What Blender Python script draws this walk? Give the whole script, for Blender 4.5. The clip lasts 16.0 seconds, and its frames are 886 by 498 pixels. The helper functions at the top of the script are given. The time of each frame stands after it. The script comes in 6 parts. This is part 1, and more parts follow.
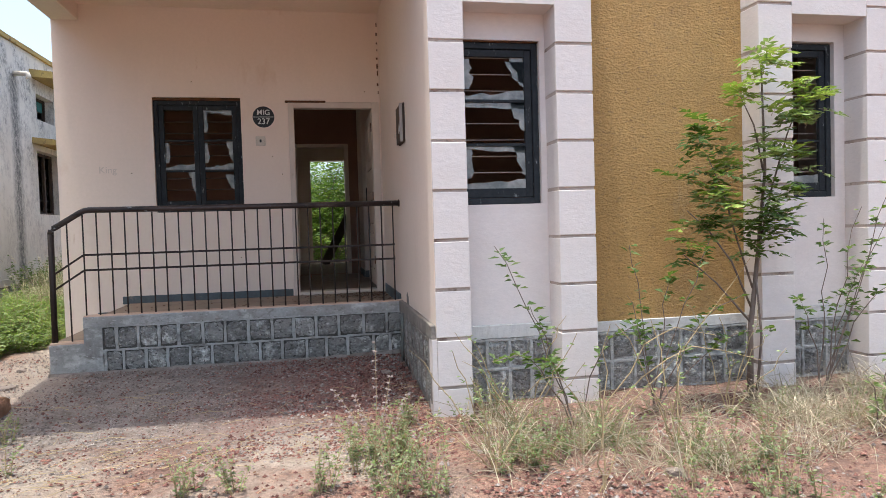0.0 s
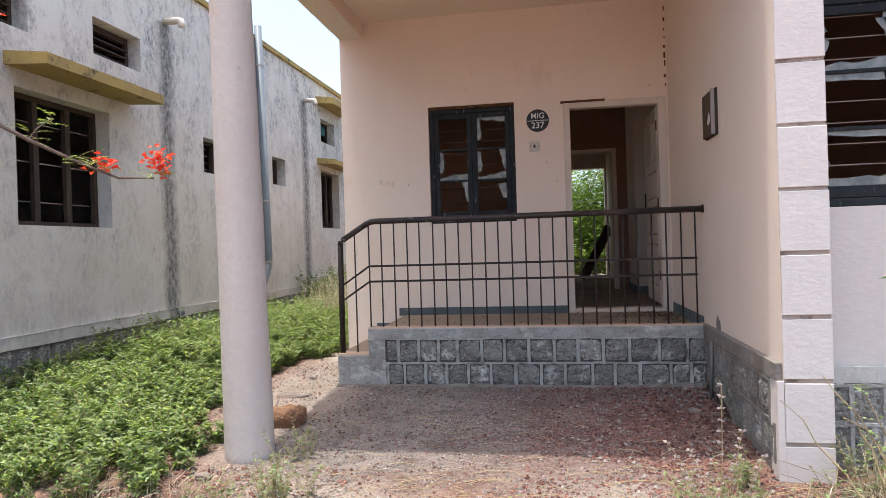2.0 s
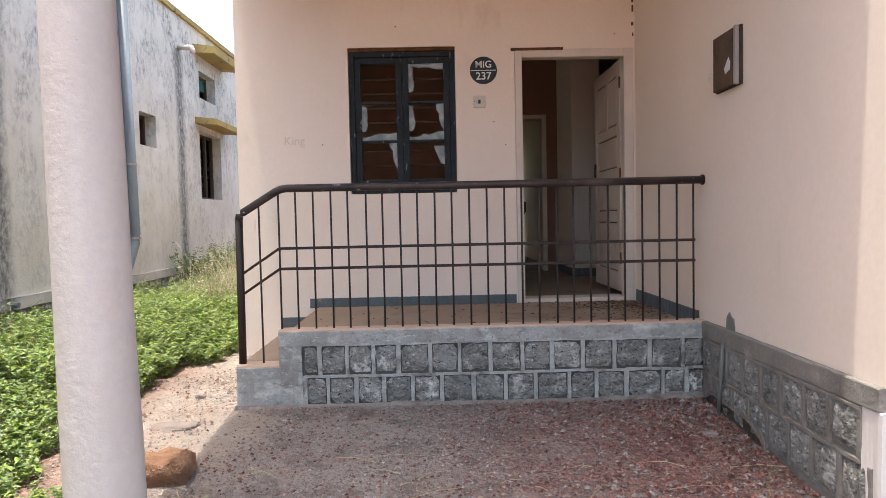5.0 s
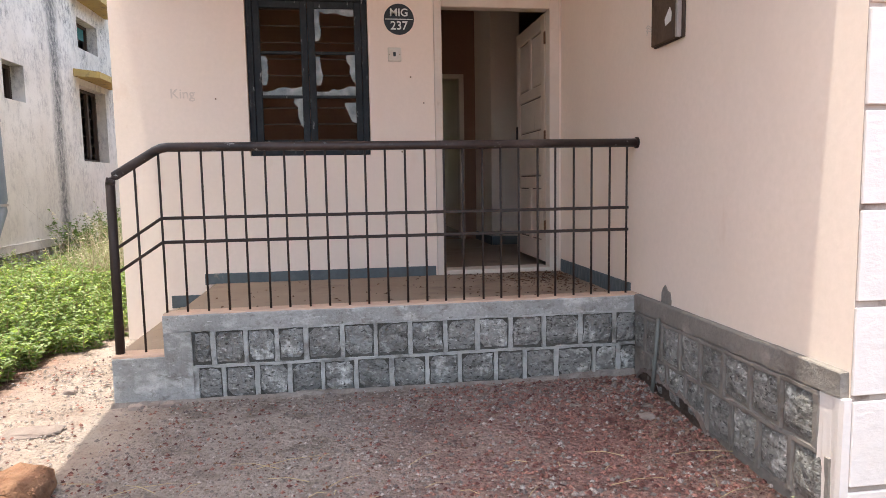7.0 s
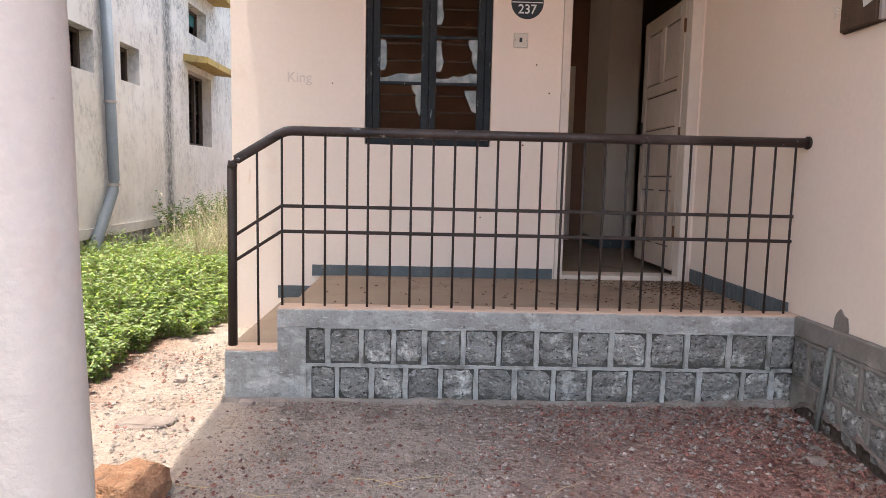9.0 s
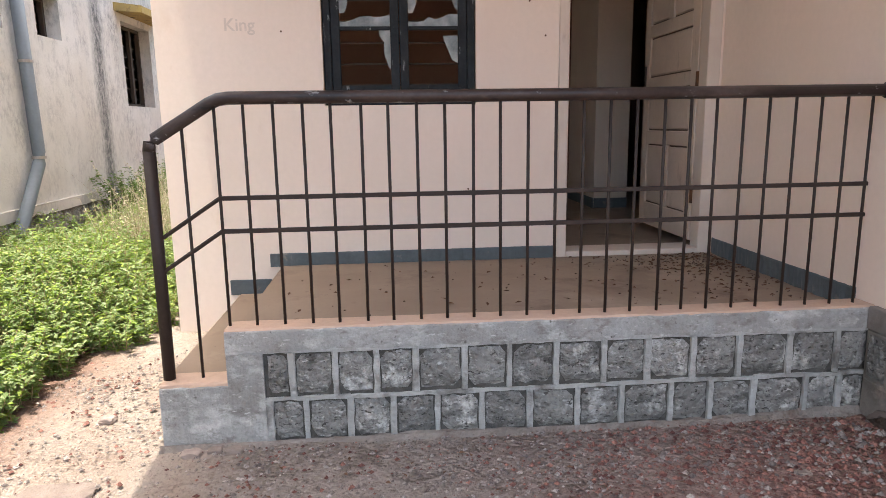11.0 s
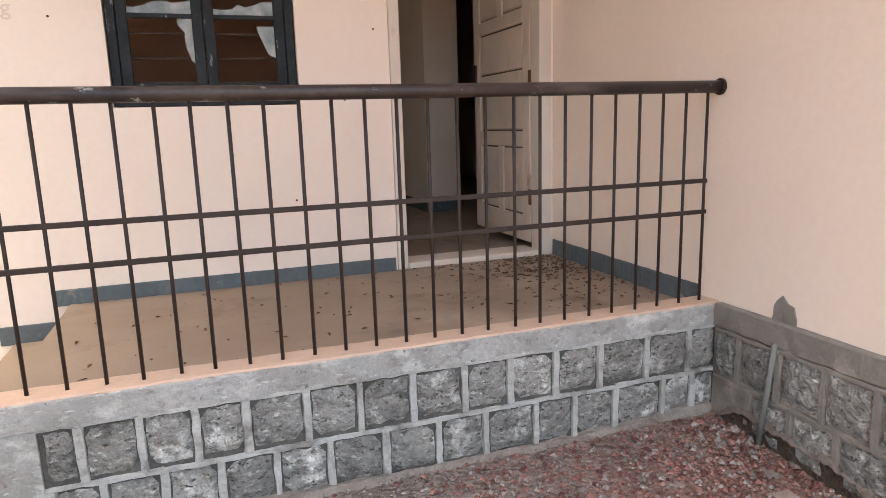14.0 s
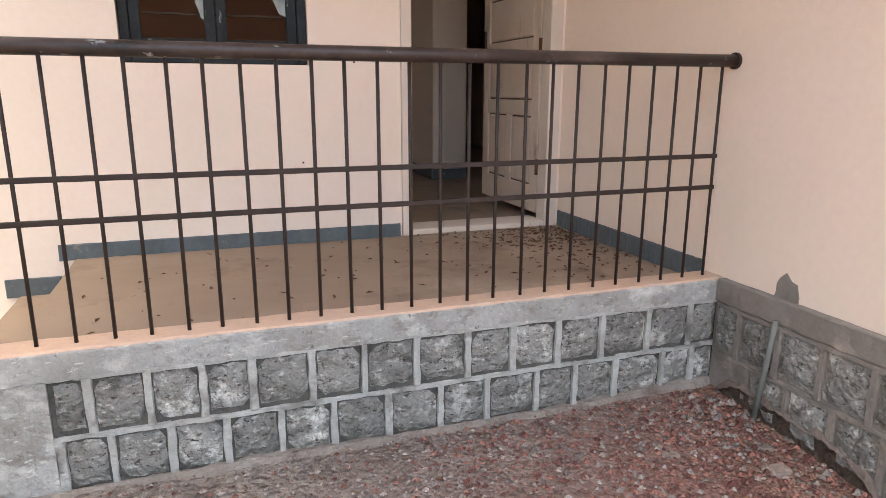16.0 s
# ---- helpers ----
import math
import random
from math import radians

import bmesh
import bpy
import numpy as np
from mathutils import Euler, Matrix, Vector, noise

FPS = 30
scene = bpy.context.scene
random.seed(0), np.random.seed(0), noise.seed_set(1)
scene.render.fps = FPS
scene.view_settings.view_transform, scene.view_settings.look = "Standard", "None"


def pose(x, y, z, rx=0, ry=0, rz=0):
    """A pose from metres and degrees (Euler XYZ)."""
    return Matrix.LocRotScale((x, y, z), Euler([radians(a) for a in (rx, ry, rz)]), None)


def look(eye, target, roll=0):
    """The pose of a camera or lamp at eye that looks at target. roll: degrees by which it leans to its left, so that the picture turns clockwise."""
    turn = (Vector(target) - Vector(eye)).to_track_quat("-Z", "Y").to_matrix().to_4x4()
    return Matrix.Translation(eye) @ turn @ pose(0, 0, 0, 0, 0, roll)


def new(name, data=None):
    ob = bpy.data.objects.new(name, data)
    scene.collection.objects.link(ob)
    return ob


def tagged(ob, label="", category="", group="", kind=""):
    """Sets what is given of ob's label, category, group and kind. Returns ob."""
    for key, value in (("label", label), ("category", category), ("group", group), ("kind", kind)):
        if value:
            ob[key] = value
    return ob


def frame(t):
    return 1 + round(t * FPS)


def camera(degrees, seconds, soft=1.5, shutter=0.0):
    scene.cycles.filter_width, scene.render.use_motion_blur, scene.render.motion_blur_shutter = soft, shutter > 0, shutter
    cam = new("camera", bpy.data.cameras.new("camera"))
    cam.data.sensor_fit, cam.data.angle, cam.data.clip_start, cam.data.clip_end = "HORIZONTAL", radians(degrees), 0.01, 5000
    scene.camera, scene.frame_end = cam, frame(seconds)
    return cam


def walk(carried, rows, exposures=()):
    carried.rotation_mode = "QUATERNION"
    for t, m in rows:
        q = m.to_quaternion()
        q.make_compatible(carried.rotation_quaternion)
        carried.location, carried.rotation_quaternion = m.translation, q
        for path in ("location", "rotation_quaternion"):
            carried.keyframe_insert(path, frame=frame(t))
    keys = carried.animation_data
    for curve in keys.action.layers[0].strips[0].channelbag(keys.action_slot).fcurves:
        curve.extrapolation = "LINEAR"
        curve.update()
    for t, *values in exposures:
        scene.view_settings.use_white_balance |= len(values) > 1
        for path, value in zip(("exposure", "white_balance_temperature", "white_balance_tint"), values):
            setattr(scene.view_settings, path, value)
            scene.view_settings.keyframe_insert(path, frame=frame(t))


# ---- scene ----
cam = camera(68.0, 16.0, soft=0.8)
PATH = [
    (0, (-0.293, 2.114, 1.264), (0.09, 4.076, 1.194), -1.7),
    (0.5, (-0.394, 2.222, 1.272), (-0.365, 4.222, 1.23), -0.0),
    (1, (-0.588, 2.389, 1.277), (-0.938, 4.358, 1.304), -0.6),
    (1.5, (-0.677, 2.511, 1.272), (-1.102, 4.465, 1.237), -1.0),
    (2, (-0.685, 2.787, 1.263), (-1.015, 4.76, 1.253), -1.8),
    (2.5, (-0.796, 3.002, 1.248), (-1.074, 4.981, 1.177), -1.2),
    (3, (-1.006, 3.234, 1.255), (-1.039, 5.234, 1.267), -2.9),
    (3.2, (-1.058, 3.304, 1.252), (-1.101, 5.302, 1.183), -2.4),
    (5.3, (-1.261, 4.124, 1.294), (-1.215, 6.12, 1.187), -1.0),
    (5.5, (-1.266, 4.181, 1.3), (-1.181, 6.175, 1.166), -1.5),
    (6, (-1.238, 4.35, 1.292), (-1.13, 6.346, 1.246), 0.1),
    (6.5, (-1.192, 4.435, 1.275), (-0.992, 6.421, 1.149), -0.0),
    (7, (-1.248, 4.492, 1.277), (-0.962, 6.462, 1.074), -1.0),
    (7.5, (-1.368, 4.579, 1.301), (-1.122, 6.559, 1.167), -1.1),
    (8, (-1.456, 4.639, 1.295), (-1.194, 6.616, 1.142), -0.9),
    (8.5, (-1.486, 4.688, 1.292), (-1.292, 6.671, 1.12), 0.2),
    (9, (-1.512, 4.846, 1.271), (-1.455, 6.833, 1.054), 1.3),
    (9.2, (-1.508, 4.986, 1.269), (-1.538, 6.968, 1.001), -0.6),
    (11.3, (-1.588, 5.693, 1.387), (-1.386, 7.647, 1.013), -0.9),
    (11.5, (-1.566, 5.734, 1.385), (-1.329, 7.689, 1.038), -0.9),
    (12, (-1.467, 5.858, 1.383), (-1.152, 7.814, 1.114), -0.6),
    (12.5, (-1.41, 5.935, 1.369), (-1.108, 7.887, 1.053), -1.7),
    (13, (-1.453, 5.962, 1.381), (-1.042, 7.895, 1.071), -2.6),
    (13.5, (-1.507, 5.989, 1.382), (-0.98, 7.884, 1.024), -2.8),
    (14, (-1.55, 6.029, 1.377), (-0.898, 7.882, 1.001), -1.7),
    (14.5, (-1.564, 6.037, 1.377), (-0.922, 7.903, 1.051), -1.7),
    (15, (-1.574, 6.033, 1.389), (-1.01, 7.928, 1.087), -0.9),
    (15.5, (-1.586, 6.035, 1.376), (-1.07, 7.923, 0.967), -0.4),
    (16, (-1.583, 6.031, 1.372), (-0.936, 7.864, 0.902), 0.2),
]
walk(cam, [(t, look(eye, target, roll)) for t, eye, target, roll in PATH],
     exposures=[(0.0, 1.6, 6400, 4), (1.5, 1.65, 6500, 6), (3.2, 1.82, 6600, 6), (5.5, 2.15, 6700, 6), (9.0, 2.35, 6850, 7), (11.5, 2.38, 7000, 7), (12.5, 2.6, 7150, 6), (14.5, 2.85, 7350, 6), (16.0, 2.82, 7350, 6)])

# ---- light ----
SHIFT_X, SHIFT_Y = 0.105, 0.055          # how far the sunlight drifts per metre of fall
world = bpy.data.worlds.new("world")
scene.world = world
world.use_nodes = True
wn = world.node_tree.nodes
sky = wn.new("ShaderNodeTexSky")
sky.sky_type, sky.sun_disc = "NISHITA", False
sky.sun_elevation = math.atan(1 / math.hypot(SHIFT_X, SHIFT_Y))
sky.sun_rotation = math.atan2(-SHIFT_X, -SHIFT_Y)
sky.air_density, sky.dust_density = 0.9, 4.0
world.node_tree.links.new(sky.outputs[0], wn["Background"].inputs[0])
wn["Background"].inputs[1].default_value = 0.15
sun_data = bpy.data.lights.new("sun", "SUN")
sun_data.energy, sun_data.angle, sun_data.color = 1.6, radians(0.6), (1.0, 0.96, 0.9)
sun = new("sun", sun_data)
sun.matrix_world = look((0, 0, 20), (20 * SHIFT_X, 20 * SHIFT_Y, 0))

# ---- materials ----


def node(nt, kind, **values):
    n = nt.nodes.new(kind)
    for k, v in values.items():
        n.inputs[k.replace("_", " ")].default_value = v
    return n


def base(name, rough=0.85, metal=0.0):
    m = bpy.data.materials.new(name)
    m.use_nodes = True
    nt = m.node_tree
    b = nt.nodes["Principled BSDF"]
    b.inputs["Roughness"].default_value, b.inputs["Metallic"].default_value = rough, metal
    b.inputs["Specular IOR Level"].default_value = 0.3
    pos = nt.nodes.new("ShaderNodeNewGeometry").outputs["Position"]
    return m, nt, b, pos


def stretched(nt, pos, s):
    if s == (1, 1, 1):
        return pos
    n = nt.nodes.new("ShaderNodeVectorMath")
    n.operation = "MULTIPLY"
    n.inputs[1].default_value = s
    nt.links.new(pos, n.inputs[0])
    return n.outputs[0]


def noise_fac(nt, pos, scale, lo, hi, detail=4.0, stretch=(1, 1, 1), rough=0.6):
    n = node(nt, "ShaderNodeTexNoise", Scale=scale, Detail=detail, Roughness=rough)
    nt.links.new(stretched(nt, pos, stretch), n.inputs["Vector"])
    r = nt.nodes.new("ShaderNodeMapRange")
    r.inputs["From Min"].default_value, r.inputs["From Max"].default_value = lo, hi
    nt.links.new(n.outputs["Fac"], r.inputs["Value"])
    return r.outputs[0]


def mix(nt, fac, a, b, mode="MIX"):
    n = nt.nodes.new("ShaderNodeMix")
    n.data_type, n.blend_type = "RGBA", mode
    for sock, v in ((n.inputs[0], fac), (n.inputs[6], a), (n.inputs[7], b)):
        if isinstance(v, (int, float)):
            sock.default_value = v
        elif isinstance(v, tuple):
            sock.default_value = (*v[:3], 1)
        else:
            nt.links.new(v, sock)
    return n.outputs[2]


def relief(nt, b, height, strength, dist, normal=None):
    n = node(nt, "ShaderNodeBump", Strength=strength, Distance=dist)
    nt.links.new(height, n.inputs["Height"])
    if normal:
        nt.links.new(normal, n.inputs["Normal"])
    nt.links.new(n.outputs[0], b.inputs["Normal"])
    return n.outputs[0]


def maths(nt, op, a, b=0.0, c=None):
    n = nt.nodes.new("ShaderNodeMath")
    n.operation = op
    for i, v in enumerate((a, b, c)):
        if v is None:
            continue
        if isinstance(v, (int, float)):
            n.inputs[i].default_value = v
        else:
            nt.links.new(v, n.inputs[i])
    return n.outputs[0]


def mat(name, c1, c2, rough=0.85, scale=2.5, fine=45.0, bump=0.25, dist=0.004, metal=0.0, stains=(), stretch=(1, 1, 1), vary=0.0, grain=0.25):
    """Two colours in broad patches, a fine grain, relief; stains: rows of colour, scale, lo, hi, stretch."""
    m, nt, b, pos = base(name, rough, metal)
    col = mix(nt, noise_fac(nt, pos, scale, 0.35, 0.65, stretch=stretch), c1, c2)
    fine_fac = noise_fac(nt, pos, fine, 0.3, 0.7, 5.0, stretch)
    dark = tuple(c * (1 - grain) for c in c1)
    col = mix(nt, maths(nt, "MULTIPLY", fine_fac, 0.6), col, dark)
    for c, s, lo, hi, st in stains:
        col = mix(nt, noise_fac(nt, pos, s, lo, hi, 6.0, st, 0.65), col, c)
    if vary:
        info = nt.nodes.new("ShaderNodeObjectInfo")
        r = nt.nodes.new("ShaderNodeMapRange")
        r.inputs["To Min"].default_value, r.inputs["To Max"].default_value = 1 - vary, 1 + vary
        nt.links.new(info.outputs["Random"], r.inputs["Value"])
        hsv = nt.nodes.new("ShaderNodeHueSaturation")
        nt.links.new(r.outputs[0], hsv.inputs["Value"])
        nt.links.new(col, hsv.inputs["Color"])
        col = hsv.outputs[0]
    nt.links.new(col, b.inputs["Base Color"])
    relief(nt, b, fine_fac, bump, dist)
    return m


def leaf_mat(name, c1, c2, rough=0.55):
    m, nt, b, pos = base(name, rough)
    n = nt.nodes.new("ShaderNodeNewGeometry")
    col = mix(nt, n.outputs["Random Per Island"], c1, c2)
    nt.links.new(col, b.inputs["Base Color"])
    b.inputs["Transmission Weight"].default_value = 0.0
    t = nt.nodes.new("ShaderNodeBsdfTranslucent")
    nt.links.new(mix(nt, 0.5, col, (0.35, 0.55, 0.05), "MIX") if c1[1] > c1[0] else col, t.inputs["Color"])
    s = nt.nodes.new("ShaderNodeMixShader")
    s.inputs[0].default_value = 0.3
    nt.links.new(b.outputs[0], s.inputs[1])
    nt.links.new(t.outputs[0], s.inputs[2])
    nt.links.new(s.outputs[0], nt.nodes["Material Output"].inputs["Surface"])
    return m


PEACH = mat("peach wall paint", (0.81, 0.675, 0.565), (0.84, 0.70, 0.60), 0.8, 1.3, 30, 0.12, 0.004, grain=0.06,
            stains=[((0.66, 0.48, 0.34), 2.2, 0.63, 0.85, (1, 1, 0.5)), ((0.74, 0.61, 0.52), 0.7, 0.5, 0.8, (1, 1, 0.4)), ((0.58, 0.40, 0.28), 6.0, 0.70, 0.78, (1, 1, 0.25)), ((0.25, 0.16, 0.11), 30.0, 0.765, 0.79, (1, 1, 1))])
PINK = mat("pale pink brushed paint", (0.70, 0.64, 0.605), (0.66, 0.59, 0.55), 0.8, 2.0, 26, 0.2, 0.005, stretch=(1, 1, 2), grain=0.14,
           stains=[((0.55, 0.40, 0.33), 3.0, 0.68, 0.9, (1, 1, 0.4))])
INNER = mat("dusty cream interior paint", (0.76, 0.66, 0.56), (0.70, 0.59, 0.49), 0.9, 1.4, 30, 0.1, 0.004, grain=0.1)
OCHRE = mat("scored ochre plaster", (0.54, 0.335, 0.13), (0.46, 0.28, 0.105), 0.92, 2.2, 42, 0.8, 0.016, stretch=(1, 1, 1.7), grain=0.45,
            stains=[((0.30, 0.185, 0.085), 1.1, 0.52, 0.8, (1, 1, 0.5)), ((0.30, 0.19, 0.085), 15.0, 0.56, 0.66, (1, 1, 2.2)), ((0.36, 0.27, 0.17), 2.0, 0.64, 0.8, (1, 1, 0.3))])
CEMENT = mat("grey cement render", (0.41, 0.405, 0.385), (0.30, 0.295, 0.275), 0.9, 3.0, 55, 0.7, 0.008, grain=0.35,
             stains=[((0.20, 0.185, 0.165), 2.4, 0.53, 0.74, (1, 1, 0.7)), ((0.56, 0.55, 0.52), 5.0, 0.52, 0.68, (1, 1, 1.6)), ((0.22, 0.205, 0.185), 11.0, 0.55, 0.68, (1, 1, 1.8)), ((0.54, 0.53, 0.50), 42.0, 0.60, 0.70, (0.6, 1, 1.6)), ((0.13, 0.12, 0.105), 36.0, 0.63, 0.71, (1, 1, 1)), ((0.27, 0.21, 0.15), 1.3, 0.57, 0.74, (1, 1, 1))])
MORTAR = mat("pale cement pointing", (0.48, 0.475, 0.45), (0.35, 0.345, 0.32), 0.9, 6.0, 40, 0.8, 0.008, grain=0.35, stains=[((0.17, 0.16, 0.145), 7.0, 0.54, 0.70, (1, 1, 1))])
BED = mat("black mossy joint with gap shade", (0.07, 0.066, 0.06), (0.13, 0.125, 0.11), 0.95, 8.0, 40, 0.8, 0.008, grain=0.4)
FOOTING = mat("dusty pale cement spill", (0.30, 0.265, 0.235), (0.215, 0.185, 0.16), 0.95, 6.0, 40, 0.9, 0.012, grain=0.35, stains=[((0.17, 0.13, 0.11), 9.0, 0.52, 0.66, (1, 1, 1))])
STONE = mat("rough grey stone face", (0.345, 0.335, 0.31), (0.25, 0.242, 0.224), 0.92, 7.0, 30, 1.0, 0.02, grain=0.5, vary=0.2,
            stains=[((0.13, 0.125, 0.115), 9.0, 0.52, 0.66, (1, 1, 1.6)), ((0.62, 0.61, 0.57), 6.5, 0.57, 0.67, (1, 1, 1)), ((0.46, 0.45, 0.42), 26.0, 0.57, 0.66, (1, 1, 1.8)), ((0.075, 0.07, 0.065), 40.0, 0.57, 0.65, (1, 1, 2.0))])
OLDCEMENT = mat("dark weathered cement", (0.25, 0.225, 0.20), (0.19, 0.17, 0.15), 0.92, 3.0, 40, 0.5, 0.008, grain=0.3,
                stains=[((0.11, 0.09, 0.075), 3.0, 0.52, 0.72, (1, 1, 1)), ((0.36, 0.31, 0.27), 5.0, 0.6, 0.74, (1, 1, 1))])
FLOOR = mat("dusty brown cement floor", (0.30, 0.225, 0.165), (0.245, 0.18, 0.13), 0.8, 2.0, 40, 0.12, 0.003, grain=0.15,
            stains=[((0.17, 0.12, 0.09), 3.0, 0.56, 0.75, (1, 1, 1)), ((0.38, 0.30, 0.23), 1.2, 0.56, 0.72, (1, 1, 1)), ((0.12, 0.08, 0.06), 38.0, 0.66, 0.72, (1, 1, 1))])
RIM = mat("pinkish dusty rim", (0.58, 0.40, 0.29), (0.50, 0.36, 0.28), 0.9, 6.0, 40, 0.3, 0.004, grain=0.2)
SKIRT = mat("blue grey skirting paint", (0.115, 0.135, 0.143), (0.085, 0.10, 0.105), 0.65, 5.0, 40, 0.25, 0.004, grain=0.25,
            stains=[((0.30, 0.25, 0.20), 9.0, 0.62, 0.74, (1, 1, 1))])
IRON = mat("black painted iron", (0.026, 0.017, 0.014), (0.042, 0.027, 0.021), 0.58, 9.0, 60, 0.15, 0.002, grain=0.2,
           stains=[((0.10, 0.055, 0.035), 14.0, 0.66, 0.8, (1, 1, 1))])
HANDRAIL = mat("worn dark brown handrail paint", (0.035, 0.024, 0.021), (0.055, 0.038, 0.033), 0.38, 6.0, 60, 0.15, 0.002, grain=0.2,
               stains=[((0.12, 0.09, 0.08), 4.0, 0.52, 0.72, (0.4, 1, 1)), ((0.30, 0.31, 0.31), 26.0, 0.63, 0.69, (0.6, 1, 1)), ((0.013, 0.012, 0.012), 9.0, 0.58, 0.68, (0.3, 1, 1))])
FRAME = mat("worn dark blue grey window paint", (0.015, 0.018, 0.021), (0.029, 0.035, 0.040), 0.75, 10.0, 50, 0.3, 0.003, grain=0.3,
            stains=[((0.25, 0.265, 0.27), 26.0, 0.62, 0.70, (1, 1, 0.35)), ((0.012, 0.014, 0.016), 12.0, 0.58, 0.68, (1, 1, 0.4))])
DARKWOOD = mat("dark brown weathered timber", (0.05, 0.034, 0.026), (0.075, 0.05, 0.036), 0.8, 6.0, 40, 0.3, 0.004, stretch=(1, 1, 0.3))
DOORPAINT = mat("dirty off-white door paint", (0.70, 0.60, 0.51), (0.60, 0.50, 0.42), 0.6, 3.0, 40, 0.15, 0.003, grain=0.12,
                stains=[((0.30, 0.20, 0.13), 5.0, 0.66, 0.85, (1, 1, 0.4))])
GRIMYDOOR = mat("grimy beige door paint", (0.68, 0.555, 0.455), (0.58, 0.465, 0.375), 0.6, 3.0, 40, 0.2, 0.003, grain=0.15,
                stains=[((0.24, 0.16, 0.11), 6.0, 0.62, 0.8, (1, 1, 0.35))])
GRIMESHADE = mat("dark dirt and shade in the mouldings", (0.16, 0.115, 0.085), (0.11, 0.078, 0.058), 0.9, 8.0, 50, 0.2, 0.003)
RUST = mat("rusty bare timber edge", (0.16, 0.065, 0.025), (0.05, 0.03, 0.02), 0.9, 14.0, 60, 0.5, 0.005)
BLACK = mat("black sign paint", (0.018, 0.022, 0.025), (0.028, 0.032, 0.035), 0.5, 6.0, 40, 0.05, 0.002)
LETTER = mat("white lettering paint", (0.75, 0.75, 0.72), (0.66, 0.66, 0.63), 0.6, 30.0, 80, 0.05, 0.001)
PLASTIC = mat("yellowed white plastic", (0.66, 0.60, 0.52), (0.58, 0.51, 0.43), 0.5, 14.0, 80, 0.05, 0.001)
BRASS = mat("weathered steel box", (0.085, 0.052, 0.034), (0.125, 0.082, 0.055), 0.7, 8.0, 50, 0.3, 0.004,
            stains=[((0.05, 0.03, 0.022), 10.0, 0.55, 0.7, (1, 1, 1))])
LIGHTSTEEL = mat("dull galvanised steel", (0.42, 0.38, 0.35), (0.32, 0.28, 0.26), 0.5, 8.0, 50, 0.1, 0.002, metal=0.5)
PVC = mat("grey plastic drainpipe", (0.19, 0.215, 0.235), (0.15, 0.17, 0.19), 0.5, 2.0, 30, 0.1, 0.002,
          stains=[((0.36, 0.36, 0.35), 6.0, 0.66, 0.8, (1, 1, 0.3))])
COLUMN = mat("pale pink column paint", (0.56, 0.50, 0.46), (0.52, 0.455, 0.415), 0.85, 2.5, 26, 0.3, 0.006, grain=0.18,
             stains=[((0.50, 0.34, 0.26), 2.5, 0.62, 0.85, (1, 1, 0.6)), ((0.33, 0.27, 0.23), 16.0, 0.68, 0.74, (1, 1, 1))])
COPING = mat("mustard painted concrete edge", (0.42, 0.30, 0.10), (0.30, 0.22, 0.10), 0.9, 3.0, 40, 0.4, 0.006, grain=0.3,
             stains=[((0.07, 0.06, 0.05), 5.0, 0.56, 0.7, (1, 1, 1))])
BRICK = mat("broken red laterite block", (0.36, 0.20, 0.12), (0.26, 0.12, 0.065), 0.95, 16.0, 40, 1.0, 0.02, grain=0.4,
            stains=[((0.05, 0.03, 0.025), 6.0, 0.6, 0.7, (1, 1, 1))])
RUBBLE = mat("pale broken stone chips", (0.28, 0.225, 0.195), (0.20, 0.155, 0.135), 0.95, 14.0, 60, 0.6, 0.006, vary=0.3)
BARK = mat("grey brown bark", (0.17, 0.125, 0.10), (0.24, 0.19, 0.16), 0.95, 12.0, 60, 0.6, 0.006, stretch=(1, 1, 0.3))
STALK = mat("dry pale stalks", (0.42, 0.33, 0.19), (0.33, 0.24, 0.13), 0.9, 20.0, 90, 0.1, 0.002)
LEAF = leaf_mat("fresh green leaf", (0.12, 0.175, 0.06), (0.27, 0.33, 0.15))
GARDEN = leaf_mat("vivid green garden leaf", (0.05, 0.11, 0.02), (0.13, 0.22, 0.045))
SAGE = leaf_mat("dusty grey green leaf", (0.12, 0.14, 0.075), (0.26, 0.27, 0.17), 0.75)
LEAFDARK = leaf_mat("deep green leaf", (0.035, 0.07, 0.018), (0.065, 0.11, 0.026))
LEAFYOUNG = leaf_mat("young yellow green leaf", (0.20, 0.29, 0.05), (0.30, 0.36, 0.08))
INNERBROWN = mat("dark reddish brown interior paint", (0.27, 0.155, 0.11), (0.22, 0.12, 0.085), 0.9, 1.4, 30, 0.1, 0.004, grain=0.15)
DRY = leaf_mat("dry straw grass", (0.68, 0.61, 0.46), (0.26, 0.20, 0.12), 0.8)
PETAL = leaf_mat("scarlet petal", (0.75, 0.045, 0.02), (0.85, 0.12, 0.05))


def chip_mat(name, c1, c2):
    m, nt, b, pos = base(name, 0.95)
    geo = nt.nodes.new("ShaderNodeNewGeometry")
    col = mix(nt, geo.outputs["Random Per Island"], c1, c2)
    col = mix(nt, noise_fac(nt, pos, 90, 0.4, 0.7), col, tuple(c * 0.6 for c in c1))
    nt.links.new(col, b.inputs["Base Color"])
    return m


CHIPS = chip_mat("mixed grey gravel", (0.13, 0.105, 0.095), (0.42, 0.365, 0.33))
REDCHIPS = chip_mat("mixed red gravel", (0.085, 0.032, 0.028), (0.36, 0.18, 0.14))


